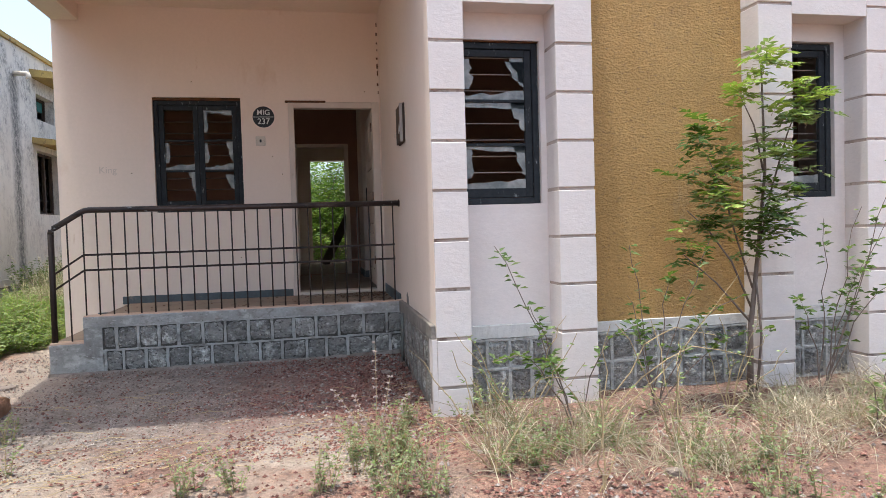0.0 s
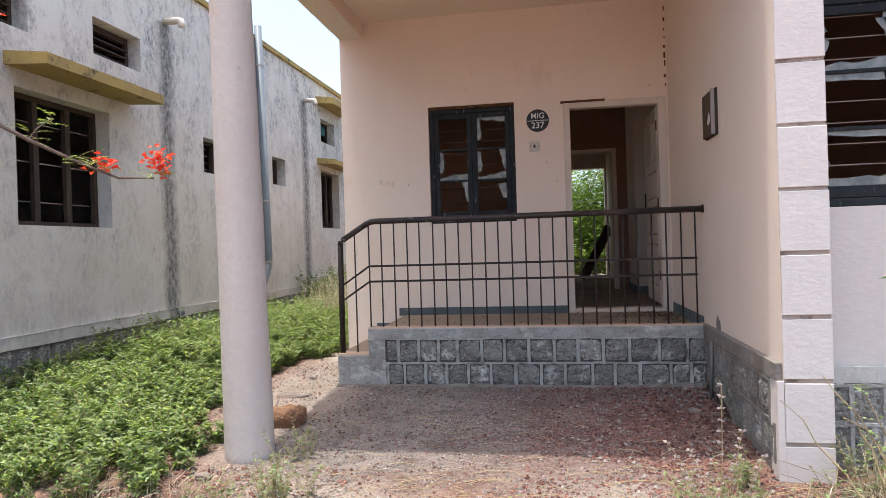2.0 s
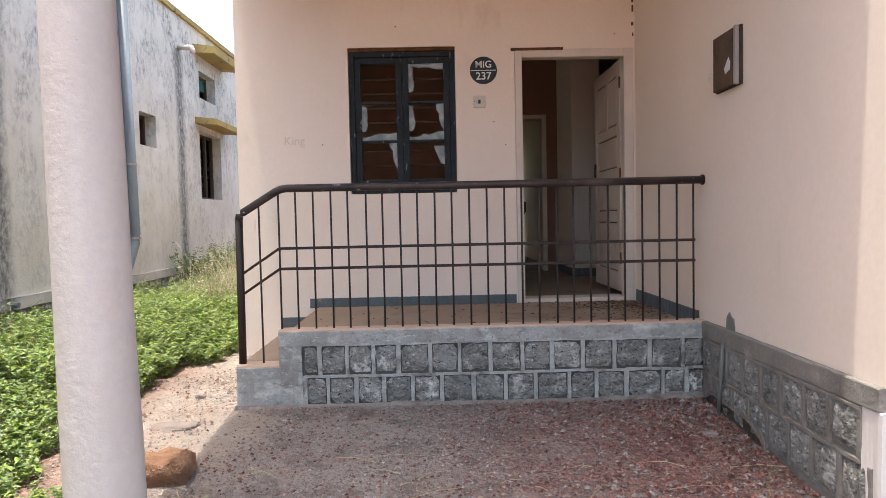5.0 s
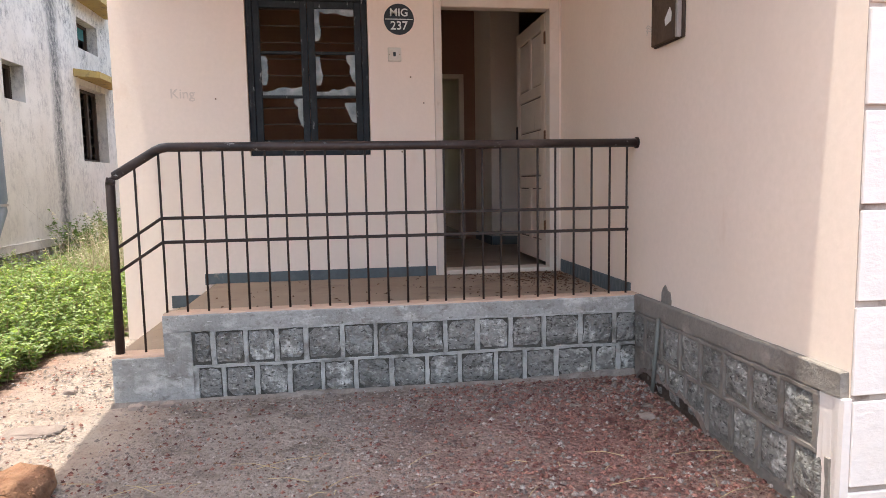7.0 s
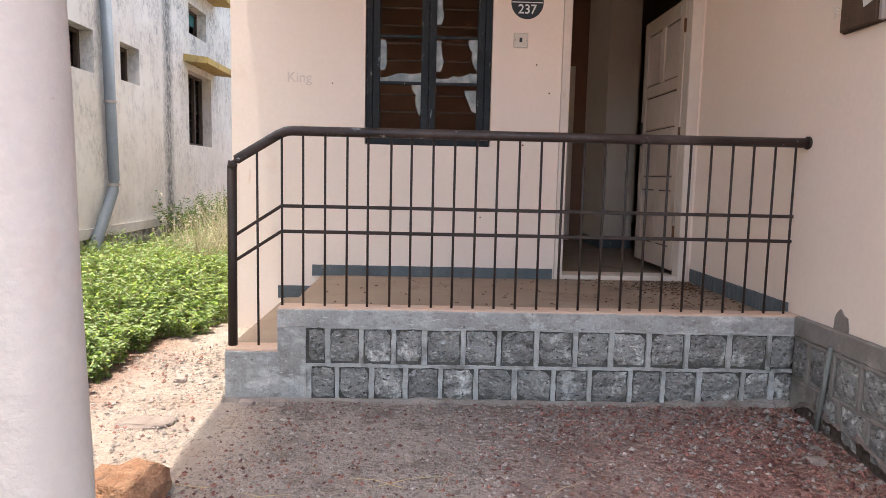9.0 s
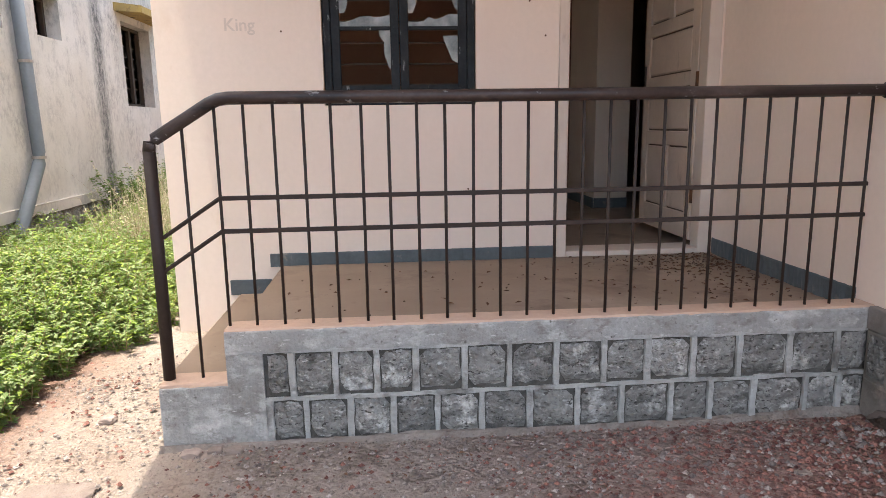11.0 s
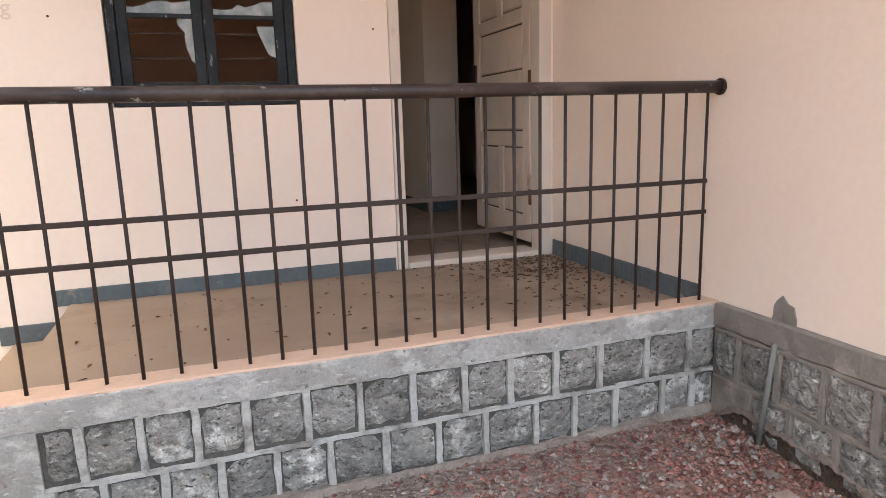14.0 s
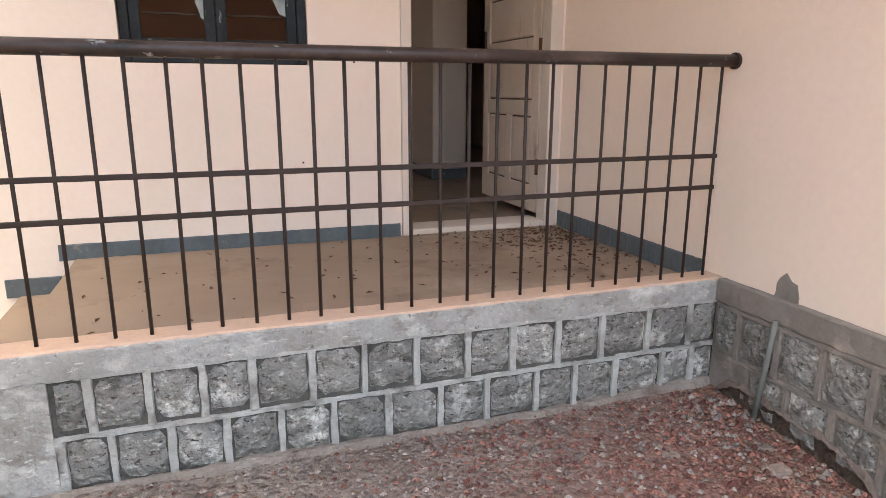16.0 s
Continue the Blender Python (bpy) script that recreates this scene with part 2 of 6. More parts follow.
def glass_mat():
    m, nt, b, pos = base("dusty window glass", 0.25)
    b.inputs["Base Color"].default_value = (0.42, 0.44, 0.43, 1)
    b.inputs["Transmission Weight"].default_value = 0.35
    nt.links.new(mix(nt, noise_fac(nt, pos, 9.0, 0.35, 0.7), (0.20, 0.22, 0.22), (0.50, 0.50, 0.47)), b.inputs["Base Color"])
    return m


GLASS = glass_mat()


def neighbour_mat():
    """White lime wash with black algae from the top and soft stains; streaks under the two spouts."""
    m, nt, b, pos = base("stained white lime wash", 0.9)
    sep = nt.nodes.new("ShaderNodeSeparateXYZ")
    nt.links.new(pos, sep.inputs[0])
    col = mix(nt, noise_fac(nt, pos, 1.1, 0.35, 0.65), (0.61, 0.58, 0.54), (0.54, 0.50, 0.45))
    high = nt.nodes.new("ShaderNodeMapRange")
    high.inputs["From Min"].default_value, high.inputs["From Max"].default_value = 1.2, 4.6
    nt.links.new(sep.outputs[2], high.inputs["Value"])
    blotch = noise_fac(nt, pos, 2.6, 0.44, 0.62, 9.0, (1, 1, 0.65), 0.78)
    fine = noise_fac(nt, pos, 16.0, 0.40, 0.58, 7.0, (1, 1, 0.6), 0.75)
    algae = maths(nt, "MULTIPLY", maths(nt, "MULTIPLY", blotch, fine), maths(nt, "ADD", maths(nt, "MULTIPLY", high.outputs[0], 0.62), 0.38))
    col = mix(nt, algae, col, (0.13, 0.13, 0.135))
    wob = maths(nt, "MULTIPLY", maths(nt, "SUBTRACT", noise_fac(nt, pos, 2.0, 0.2, 0.8), 0.5), 0.10)
    for y, w in ((10.60, 0.09), (15.42, 0.10)):
        d = maths(nt, "ABSOLUTE", maths(nt, "SUBTRACT", maths(nt, "ADD", sep.outputs[1], wob), y))
        r = nt.nodes.new("ShaderNodeMapRange")
        r.inputs["From Min"].default_value, r.inputs["From Max"].default_value = w * 2.4, w * 0.6
        nt.links.new(d, r.inputs["Value"])
        below = maths(nt, "LESS_THAN", sep.outputs[2], 4.25)
        streak = maths(nt, "MULTIPLY", maths(nt, "MULTIPLY", r.outputs[0], below), maths(nt, "ADD", maths(nt, "MULTIPLY", fine, 0.5), 0.45))
        col = mix(nt, streak, col, (0.10, 0.10, 0.10))
    nt.links.new(col, b.inputs["Base Color"])
    relief(nt, b, noise_fac(nt, pos, 30, 0.3, 0.7), 0.3, 0.006)
    return m


LIME = neighbour_mat()


def ground_mat():
    """Red soil, a pale cement apron before the porch, gravel under it darkened for shade, litter in the corner."""
    m, nt, b, pos = base("red soil and gravel", 0.95)
    sep = nt.nodes.new("ShaderNodeSeparateXYZ")
    nt.links.new(pos, sep.inputs[0])
    X, Y = sep.outputs[0], sep.outputs[1]
    wob = maths(nt, "MULTIPLY", maths(nt, "SUBTRACT", noise_fac(nt, pos, 1.7, 0.2, 0.8), 0.5), 0.9)

    def ramp(v, a, c):
        r = nt.nodes.new("ShaderNodeMapRange")
        r.inputs["From Min"].default_value, r.inputs["From Max"].default_value = a, c
        nt.links.new(v, r.inputs["Value"])
        return r.outputs[0]

    soil = mix(nt, noise_fac(nt, pos, 1.4, 0.35, 0.65), (0.30, 0.175, 0.13), (0.25, 0.145, 0.11))
    soil = mix(nt, noise_fac(nt, pos, 35, 0.45, 0.7, 6.0), soil, (0.12, 0.07, 0.055))
    soil = mix(nt, noise_fac(nt, pos, 70, 0.60, 0.70, 3.0), soil, (0.42, 0.33, 0.27))
    soil = mix(nt, noise_fac(nt, pos, 9.0, 0.48, 0.62, 8.0), soil, (0.18, 0.11, 0.088))
    apron = mix(nt, noise_fac(nt, pos, 2.2, 0.35, 0.65), (0.37, 0.325, 0.28), (0.32, 0.25, 0.20))
    apron = mix(nt, noise_fac(nt, pos, 40, 0.55, 0.75, 5.0), apron, (0.18, 0.14, 0.12))
    # Gravel tones also lowered to deepen the porch's shade on the ground.
    gravel = mix(nt, noise_fac(nt, pos, 1.6, 0.35, 0.65), (0.265, 0.22, 0.19), (0.20, 0.165, 0.14))
    vor = node(nt, "ShaderNodeTexVoronoi", Scale=62.0)
    nt.links.new(pos, vor.inputs["Vector"])
    wide = node(nt, "ShaderNodeTexVoronoi", Scale=24.0)
    nt.links.new(pos, wide.inputs["Vector"])
    grey = nt.nodes.new("ShaderNodeRGBToBW")
    nt.links.new(vor.outputs["Color"], grey.inputs[0])
    chips = ramp(grey.outputs[0], 0.2, 0.8)
    gravel = mix(nt, maths(nt, "MULTIPLY", chips, 0.6), gravel, (0.32, 0.275, 0.245))
    gravel = mix(nt, noise_fac(nt, pos, 6.0, 0.50, 0.66, 8.0), gravel, (0.17, 0.135, 0.115))
    gravel = mix(nt, noise_fac(nt, pos, 28.0, 0.56, 0.68, 6.0), gravel, (0.13, 0.10, 0.088))
    red = mix(nt, chips, (0.13, 0.058, 0.05), (0.25, 0.125, 0.105))
    far = maths(nt, "MULTIPLY", ramp(maths(nt, "ADD", X, wob), -1.5, -0.05), ramp(maths(nt, "ADD", Y, wob), 8.6, 7.6))
    gravel = mix(nt, maths(nt, "MULTIPLY", far, 0.85), gravel, red)
    inx = maths(nt, "MULTIPLY", ramp(maths(nt, "ADD", X, maths(nt, "MULTIPLY", wob, 0.4)), -3.0, -2.5), ramp(maths(nt, "ADD", X, maths(nt, "MULTIPLY", wob, 0.8)), 0.5, 0.0))
    under = maths(nt, "MULTIPLY", inx, ramp(maths(nt, "ADD", Y, maths(nt, "MULTIPLY", wob, 0.6)), 6.2, 6.7))
    before = maths(nt, "MULTIPLY", inx, ramp(maths(nt, "ADD", Y, wob), 4.6, 5.0))
    patch = maths(nt, "MULTIPLY", before, noise_fac(nt, pos, 1.1, 0.42, 0.56, 5.0))
    col = mix(nt, patch, soil, apron)
    col = mix(nt, under, col, gravel)
    path = maths(nt, "MULTIPLY", ramp(maths(nt, "ABSOLUTE", maths(nt, "ADD", maths(nt, "ADD", X, 2.75), maths(nt, "MULTIPLY", wob, 0.3))), 0.6, 0.3), ramp(Y, 6.9, 7.6))
    trodden = mix(nt, noise_fac(nt, pos, 2.6, 0.35, 0.65, 6.0), (0.36, 0.305, 0.26), (0.31, 0.235, 0.19))
    trodden = mix(nt, noise_fac(nt, pos, 45, 0.55, 0.72, 5.0), trodden, (0.19, 0.14, 0.115))
    col = mix(nt, path, col, trodden)
    nt.links.new(col, b.inputs["Base Color"])
    loose = noise_fac(nt, pos, 3.0, 0.40, 0.62, 5.0)
    grit = maths(nt, "ADD", maths(nt, "MULTIPLY", vor.outputs["Distance"], -0.8), maths(nt, "MULTIPLY", wide.outputs["Distance"], maths(nt, "MULTIPLY", loose, -0.9)))
    h = maths(nt, "ADD", maths(nt, "MULTIPLY", grit, maths(nt, "ADD", maths(nt, "MULTIPLY", loose, 0.8), 0.2)), noise_fac(nt, pos, 22, 0.3, 0.7, 8.0))
    relief(nt, b, h, 1.0, 0.022)
    return m


GROUND = ground_mat()

# ---- building helpers ----


def mesh_of(name, bm, material, smooth=False):
    me = bpy.data.meshes.new(name)
    bmesh.ops.recalc_face_normals(bm, faces=bm.faces[:])
    bm.to_mesh(me)
    bm.free()
    for mt in (material if isinstance(material, (list, tuple)) else [material]):
        me.materials.append(mt)
    if smooth:
        for p in me.polygons:
            p.use_smooth = True
    return me


def part(name, bm, material, parent=None, label="", smooth=False):
    """One mesh object, built in world places, under a thing or a part."""
    ob = new(name, mesh_of(name, bm, material, smooth) if isinstance(bm, bmesh.types.BMesh) else bm)
    if parent is not None:
        ob.parent = parent
        ob.matrix_parent_inverse = place_of(parent).inverted()
    if label:
        tagged(ob, label)
    return ob


def place_of(ob):
    m = ob.matrix_basis.copy()
    while ob.parent is not None:
        m = ob.parent.matrix_basis @ ob.matrix_parent_inverse @ m
        ob = ob.parent
    return m


def thing(name, at, label, category, group="", kind=""):
    ob = new(name)
    ob.empty_display_size = 0.1
    ob.location = at
    return tagged(ob, label, category, group, kind)


def box(bm, x0, x1, y0, y1, z0, z1, bevel=0.0, m=None):
    r = bmesh.ops.create_cube(bm, size=1)
    for v in r["verts"]:
        v.co = Vector((x0 + (v.co.x + 0.5) * (x1 - x0), y0 + (v.co.y + 0.5) * (y1 - y0), z0 + (v.co.z + 0.5) * (z1 - z0)))
    if bevel:
        es = {e for v in r["verts"] for e in v.link_edges}
        out = bmesh.ops.bevel(bm, geom=list(es), offset=bevel, segments=1, affect="EDGES")
        vs = out["verts"]
    else:
        vs = r["verts"]
    if m is not None:
        bmesh.ops.transform(bm, matrix=m, verts=vs)
    return bm


def boxed(*a, **k):
    return box(bmesh.new(), *a, **k)


def tube(bm, pts, r, n=8, r2=None):
    """A pipe along points, with closed ends; r may taper to r2."""
    pts = [Vector(p) for p in pts]
    rings = []
    up = Vector((0.3, 0.2, 1)).normalized()
    for i, p in enumerate(pts):
        d = (pts[min(i + 1, len(pts) - 1)] - pts[max(i - 1, 0)]).normalized()
        a = d.cross(up if abs(d.dot(up)) < 0.95 else Vector((1, 0, 0))).normalized()
        b = d.cross(a)
        rr = r if r2 is None else r + (r2 - r) * i / max(1, len(pts) - 1)
        rings.append([bm.verts.new(p + rr * (math.cos(2 * math.pi * k / n) * a + math.sin(2 * math.pi * k / n) * b)) for k in range(n)])
    for r0, r1 in zip(rings, rings[1:]):
        for k in range(n):
            bm.faces.new((r0[k], r0[(k + 1) % n], r1[(k + 1) % n], r1[k]))
    bm.faces.new(rings[0])
    bm.faces.new(rings[-1][::-1])
    return bm


def wall_mesh(axis, lo, hi, u0, u1, z0, z1, holes=()):
    """A wall slab across the axis from lo to hi, running u0..u1, z0..z1, with square holes (ua, ub, za, zb) cut through."""
    us = sorted({u0, u1, *(h[0] for h in holes), *(h[1] for h in holes)})
    zs = sorted({z0, z1, *(h[2] for h in holes), *(h[3] for h in holes)})
    us, zs = [u for u in us if u0 <= u <= u1], [z for z in zs if z0 <= z <= z1]
    solid = {}
    for i in range(len(us) - 1):
        for j in range(len(zs) - 1):
            uc, zc = (us[i] + us[i + 1]) / 2, (zs[j] + zs[j + 1]) / 2
            solid[i, j] = not any(a < uc < b and c < zc < d for a, b, c, d in holes)
    bm = bmesh.new()
    seen = {}

    def v(u, d, z):
        k = (u, d, z)
        if k not in seen:
            seen[k] = bm.verts.new((u, d, z) if axis == "y" else (d, u, z))
        return seen[k]

    for (i, j), s in solid.items():
        if not s:
            continue
        a, b, c, d = us[i], us[i + 1], zs[j], zs[j + 1]
        for dd in (lo, hi):
            bm.faces.new((v(a, dd, c), v(b, dd, c), v(b, dd, d), v(a, dd, d)))
        if not solid.get((i - 1, j)):
            bm.faces.new((v(a, lo, c), v(a, hi, c), v(a, hi, d), v(a, lo, d)))
        if not solid.get((i + 1, j)):
            bm.faces.new((v(b, lo, c), v(b, hi, c), v(b, hi, d), v(b, lo, d)))
        if not solid.get((i, j - 1)):
            bm.faces.new((v(a, lo, c), v(b, lo, c), v(b, hi, c), v(a, hi, c)))
        if not solid.get((i, j + 1)):
            bm.faces.new((v(a, lo, d), v(b, lo, d), v(b, hi, d), v(a, hi, d)))
    return bm


def structure(name, bm, material, label, category="wall"):
    return tagged(part(name, bm, material), label, category, kind="structure")


# ---- plan ----
YB, YP, XW, YF, XN = 9.734, 8.25, 0.506, 6.52, -5.557   # porch back wall, porch front, wing side, wing front, neighbour's wall
XL = -2.93                                             # left end of the house
RIMZ, FLOORZ, STEPZ, CEIL, BEAMZ = 0.575, 0.525, 0.352, 3.72, 3.55
BACKY = 16.8
WINZ0, WINZ1, WINX0, WINX1 = 1.50, 2.75, -1.965, -1.045
DOORX0, DOORX1, DOORZ = -0.535, 0.49, 2.71


def ground_height(x, y):
    t = min(1.0, max(0.0, (y - 6.3) / 2.0))
    h = -0.06 + 0.15 * t
    if y > 8.6:
        h = 0.09 + 0.02 * min(1, (y - 8.6) / 6)
    side = min(1.0, max(0.0, (-2.9 - x) / 2.4))
    h += 0.03 * side
    return h


def build_ground():
    def steps(fine0, fine1, d):
        a = [fine0 - 0.6 * 1.55 ** k for k in range(17, 0, -1)]
        b = list(np.arange(fine0, fine1 + 1e-6, d))
        c = [fine1 + 0.6 * 1.55 ** k for k in range(1, 18)]
        return a + b + c
    xs, ys = steps(-6.0, 5.5, 0.12), steps(1.5, 12.0, 0.12)
    bm = bmesh.new()
    grid = []
    for y in ys:
        row = []
        for x in xs:
            z = ground_height(x, y)
            if -8 < x < 8 and 0 < y < 20:
                p = Vector((x, y, 0))
                rough_part = 0.25 if (-2.6 < x < 0.5 and 5.0 < y < 8.3) else 1.0
                z += 0.035 * noise.noise(p * 1.3) * rough_part + 0.014 * noise.noise(p * 6.0) * (0.4 + 0.6 * rough_part)
            row.append(bm.verts.new((x, y, z)))
        grid.append(row)
    for r0, r1 in zip(grid, grid[1:]):
        for i in range(len(xs) - 1):
            bm.faces.new((r0[i], r0[i + 1], r1[i + 1], r1[i]))
    structure("ground", bm, GROUND, "red soil ground with gravel, pale cement patches and dry litter", "ground")


build_ground()

# ---- the house ----
porch_wall = structure("wall_porch", wall_mesh("y", YB, YB + 0.2, XL, XW + 0.2, -0.1, CEIL + 0.6,
                       [(WINX0, WINX1, WINZ0, WINZ1), (DOORX0, DOORX1, FLOORZ, DOORZ)]), PEACH,
                       "peach painted plaster wall behind the porch")
structure("wall_wing_side", wall_mesh("x", XW, XW + 0.2, YF + 0.016, YB, -0.1, CEIL + 0.6), PEACH, "peach painted side wall of the wing beside the porch")
# The opening is unseen, added to let daylight into the front room.
structure("wall_left", wall_mesh("x", XL, XL + 0.2, YB + 0.2, BACKY + 0.2, -0.1, CEIL + 0.6, [(10.6, 12.2, 1.5, 2.75)]), PEACH, "peach painted outer side wall of the house")
structure("wall_back", wall_mesh("y", BACKY, BACKY + 0.2, XL + 0.2, 6.0, -0.1, CEIL + 0.6, [(-0.33, 0.41, 0.55, 2.77)]), INNER, "cream back wall with an open doorway")
structure("wall_right", wall_mesh("x", 6.0, 6.2, YF + 0.23, BACKY + 0.2, -0.1, CEIL + 0.6), PINK, "outer side wall of the wing")
structure("wall_corridor_right", wall_mesh("x", 0.45, 0.6, 12.1, BACKY, 0.5, CEIL), INNER, "cream wall of the passage")
structure("wall_room_right", wall_mesh("y", 12.1, 12.25, 0.6, 0.79, 0.5, CEIL), INNER, "cream pier beside a dark doorway")
structure("wall_room_side", wall_mesh("x", 2.4, 2.5, YB + 0.2, BACKY, 0.5, CEIL), INNER, "cream inner wall of the front room")
# Room paint unknown: brown puts the dimness behind its windows into the colour.
structure("wall_wing_room", wall_mesh("y", YB + 0.0, YB + 0.2, XW + 0.2, 6.0, -0.1, CEIL), INNERBROWN, "inner wall behind the wing room, brown for its dimness")
structure("wall_passage_left", wall_mesh("x", -0.75, -0.6, 13.2, BACKY, 0.5, CEIL), INNER, "cream wall of the passage")
structure("wall_partition", wall_mesh("y", 13.05, 13.2, XL + 0.2, 0.45, 0.5, CEIL, [(-0.6, 0.30, 0.53, 2.66)]), INNERBROWN, "brown painted partition with an open doorway")
structure("floor", boxed(XL + 0.2, 6.0, YB + 0.2, BACKY, 0.3, FLOORZ), FLOOR, "dusty brown cement floor of the front room", "floor")
structure("floor_wing", boxed(XW + 0.2, 6.0, YF + 0.6, YB, 0.3, FLOORZ), FLOOR, "dusty cement floor of the wing room", "floor")
structure("ceiling", boxed(XL + 0.2, 6.0, YB + 0.2, BACKY, CEIL, CEIL + 0.14), INNER, "cream painted ceiling of the front room", "ceiling")
structure("ceiling_wing", boxed(XW + 0.2, 6.0, YF + 0.6, YB, CEIL, CEIL + 0.14), INNER, "cream painted ceiling of the wing room", "ceiling")
structure("ceiling_porch", boxed(XL + 0.27, XW, YF + 0.25, YB, CEIL, CEIL + 0.14), PEACH, "peach painted underside of the porch roof", "ceiling")
structure("beam_porch_side", boxed(XL, XL + 0.27, YF + 0.07, YB, BEAMZ, CEIL + 0.14, bevel=0.008), PEACH, "peach painted concrete beam along the porch roof", "beam")
structure("beam_porch_front", boxed(XL + 0.27, XW, YF + 0.07, YF + 0.25, BEAMZ, CEIL + 0.14, bevel=0.008), PEACH, "peach painted concrete beam across the porch front", "beam")

# ---- porch platform ----
JOINT = 0.205


def stone_mesh(seed):
    """A rough stone face, 0.18 by 0.18, bulging towards -y; its back on y = 0.012."""
    bm = bmesh.new()
    rng = random.Random(seed)
    off = Vector((seed * 7.3, seed * 1.7, 0))
    n, k, w = 6, 5, 0.18
    rows = []
    for j in range(k + 1):
        row = []
        for i in range(n + 1):
            edge = i in (0, n) or j in (0, k)
            x, z = w * (i / n - 0.5), w * (j / k - 0.5)
            d = 0.002 if edge else -0.004 - 0.010 * max(0.0, 0.5 + noise.noise(Vector((x * 22, z * 26, 0)) + off)) - 0.003 * rng.random()
            a = 0.005 if edge else 0.009
            row.append(bm.verts.new((x + rng.uniform(-a, a), d, z + rng.uniform(-a, a))))
        rows.append(row)
    for r0, r1 in zip(rows, rows[1:]):
        for i in range(n):
            bm.faces.new((r0[i], r0[i + 1], r1[i + 1], r1[i]))
    out = bmesh.ops.extrude_edge_only(bm, edges=[e for e in bm.edges if e.is_boundary])
    for v in out["geom"]:
        if isinstance(v, bmesh.types.BMVert):
            v.co.y = 0.012
    return mesh_of("stone", bm, STONE)


STONES = [stone_mesh(7 * i + 3) for i in range(9)]


def stone_piece(parent, x, y, z, turn, w, h, rng):
    ob = part("stone", rng.choice(STONES), None, parent)
    flip = rng.choice((-1, 1))
    ob.matrix_basis = pose(x, y, z, 0, 0, turn) @ Matrix.Diagonal((flip * w / 0.18, 1, rng.choice((-1, 1)) * h / 0.18, 1))


def stones_row(parent, origin, along, count, z, w, h, pitch, rng):
    """A row of stones as parts: origin is the first stone's middle on the wall plane; along is a unit way; faces look to along turned by -90 degrees."""
    turn = math.degrees(math.atan2(along[1], along[0]))
    for i in range(count):
        stone_piece(parent, origin[0] + along[0] * pitch * i, origin[1] + along[1] * pitch * i, z, turn, w * rng.uniform(0.95, 1.0), h * rng.uniform(0.95, 1.0), rng)


def pointing(parent, fixed, u0, u1, rows, face, thick=0.015, material=None, wide=0.0105):
    """Raised cement pointing: rows of (z0, z1, joints). face 'y': ribs on the plane y = fixed towards -y; 'x': on x = fixed towards -x."""
    rng = random.Random(5)

    def rib(a, b, c, d):
        t = thick * rng.uniform(0.75, 1.1)
        bm = bmesh.new()
        long_up = d - c > b - a
        n = 5
        rings = []
        for i in range(n + 1):
            f = i / n
            e = [rng.uniform(-0.0028, 0.0028) for _ in range(4)]
            deep = t + rng.uniform(-0.002, 0.002)
            if long_up:
                z = c + (d - c) * f
                sec = [(a + e[0] - 0.003, 0.004, z), (a + e[1], -deep, z), (b + e[2], -deep, z), (b + e[3] + 0.003, 0.004, z)]
            else:
                u = a + (b - a) * f
                sec = [(u, 0.004, c + e[0] - 0.003), (u, -deep, c + e[1]), (u, -deep, d + e[2]), (u, 0.004, d + e[3] + 0.003)]
            rings.append([bm.verts.new((u, fixed + q, z) if face == "y" else (fixed + q, u, z)) for u, q, z in sec])
        for r0, r1 in zip(rings, rings[1:]):
            for q in range(4):
                bm.faces.new((r0[q], r0[(q + 1) % 4], r1[(q + 1) % 4], r1[q]))
        bm.faces.new(rings[0])
        bm.faces.new(rings[-1][::-1])
        part("mortar_rib", bm, material or MORTAR, parent)

    for z0, z1, joints in rows:
        for u in joints:
            w = wide * rng.uniform(0.85, 1.25)
            rib(u - w, u + w, z0 - 0.003, z1 + 0.003)
        edges = [u0] + [u for u in joints if u0 < u < u1] + [u1]
        for a, b in zip(edges, edges[1:]):
            dz = rng.uniform(-0.003, 0.003)
            rib(a - 0.003, b + 0.003, z1 - 0.001 + dz, z1 + 0.014 + dz)


def strip(x0, x1, y0, y1, z0, z1, seed, n=60, amp=0.004, axis="x"):
    """A long bar with slightly uneven hand-laid edges."""
    rng = random.Random(seed)
    bm = bmesh.new()
    rings = []
    for i in range(n + 1):
        u = x0 + (x1 - x0) * i / n
        c = [(y0 + rng.uniform(-amp, amp), z0 + rng.uniform(-amp, amp)), (y0 + 0.003 + rng.uniform(-amp, amp) * 0.6, z1 - 0.005), (y0 + 0.008, z1 + rng.uniform(-1, 1) * amp * 0.5), (y1 + rng.uniform(-amp, amp), z1), (y1, z0)]
        rings.append([bm.verts.new((u, a, b) if axis == "x" else (a, u, b)) for a, b in c])
    for r0, r1 in zip(rings, rings[1:]):
        for k in range(5):
            bm.faces.new((r0[k], r0[(k + 1) % 5], r1[(k + 1) % 5], r1[k]))
    bm.faces.new(rings[0])
    bm.faces.new(rings[-1][::-1])
    return bm


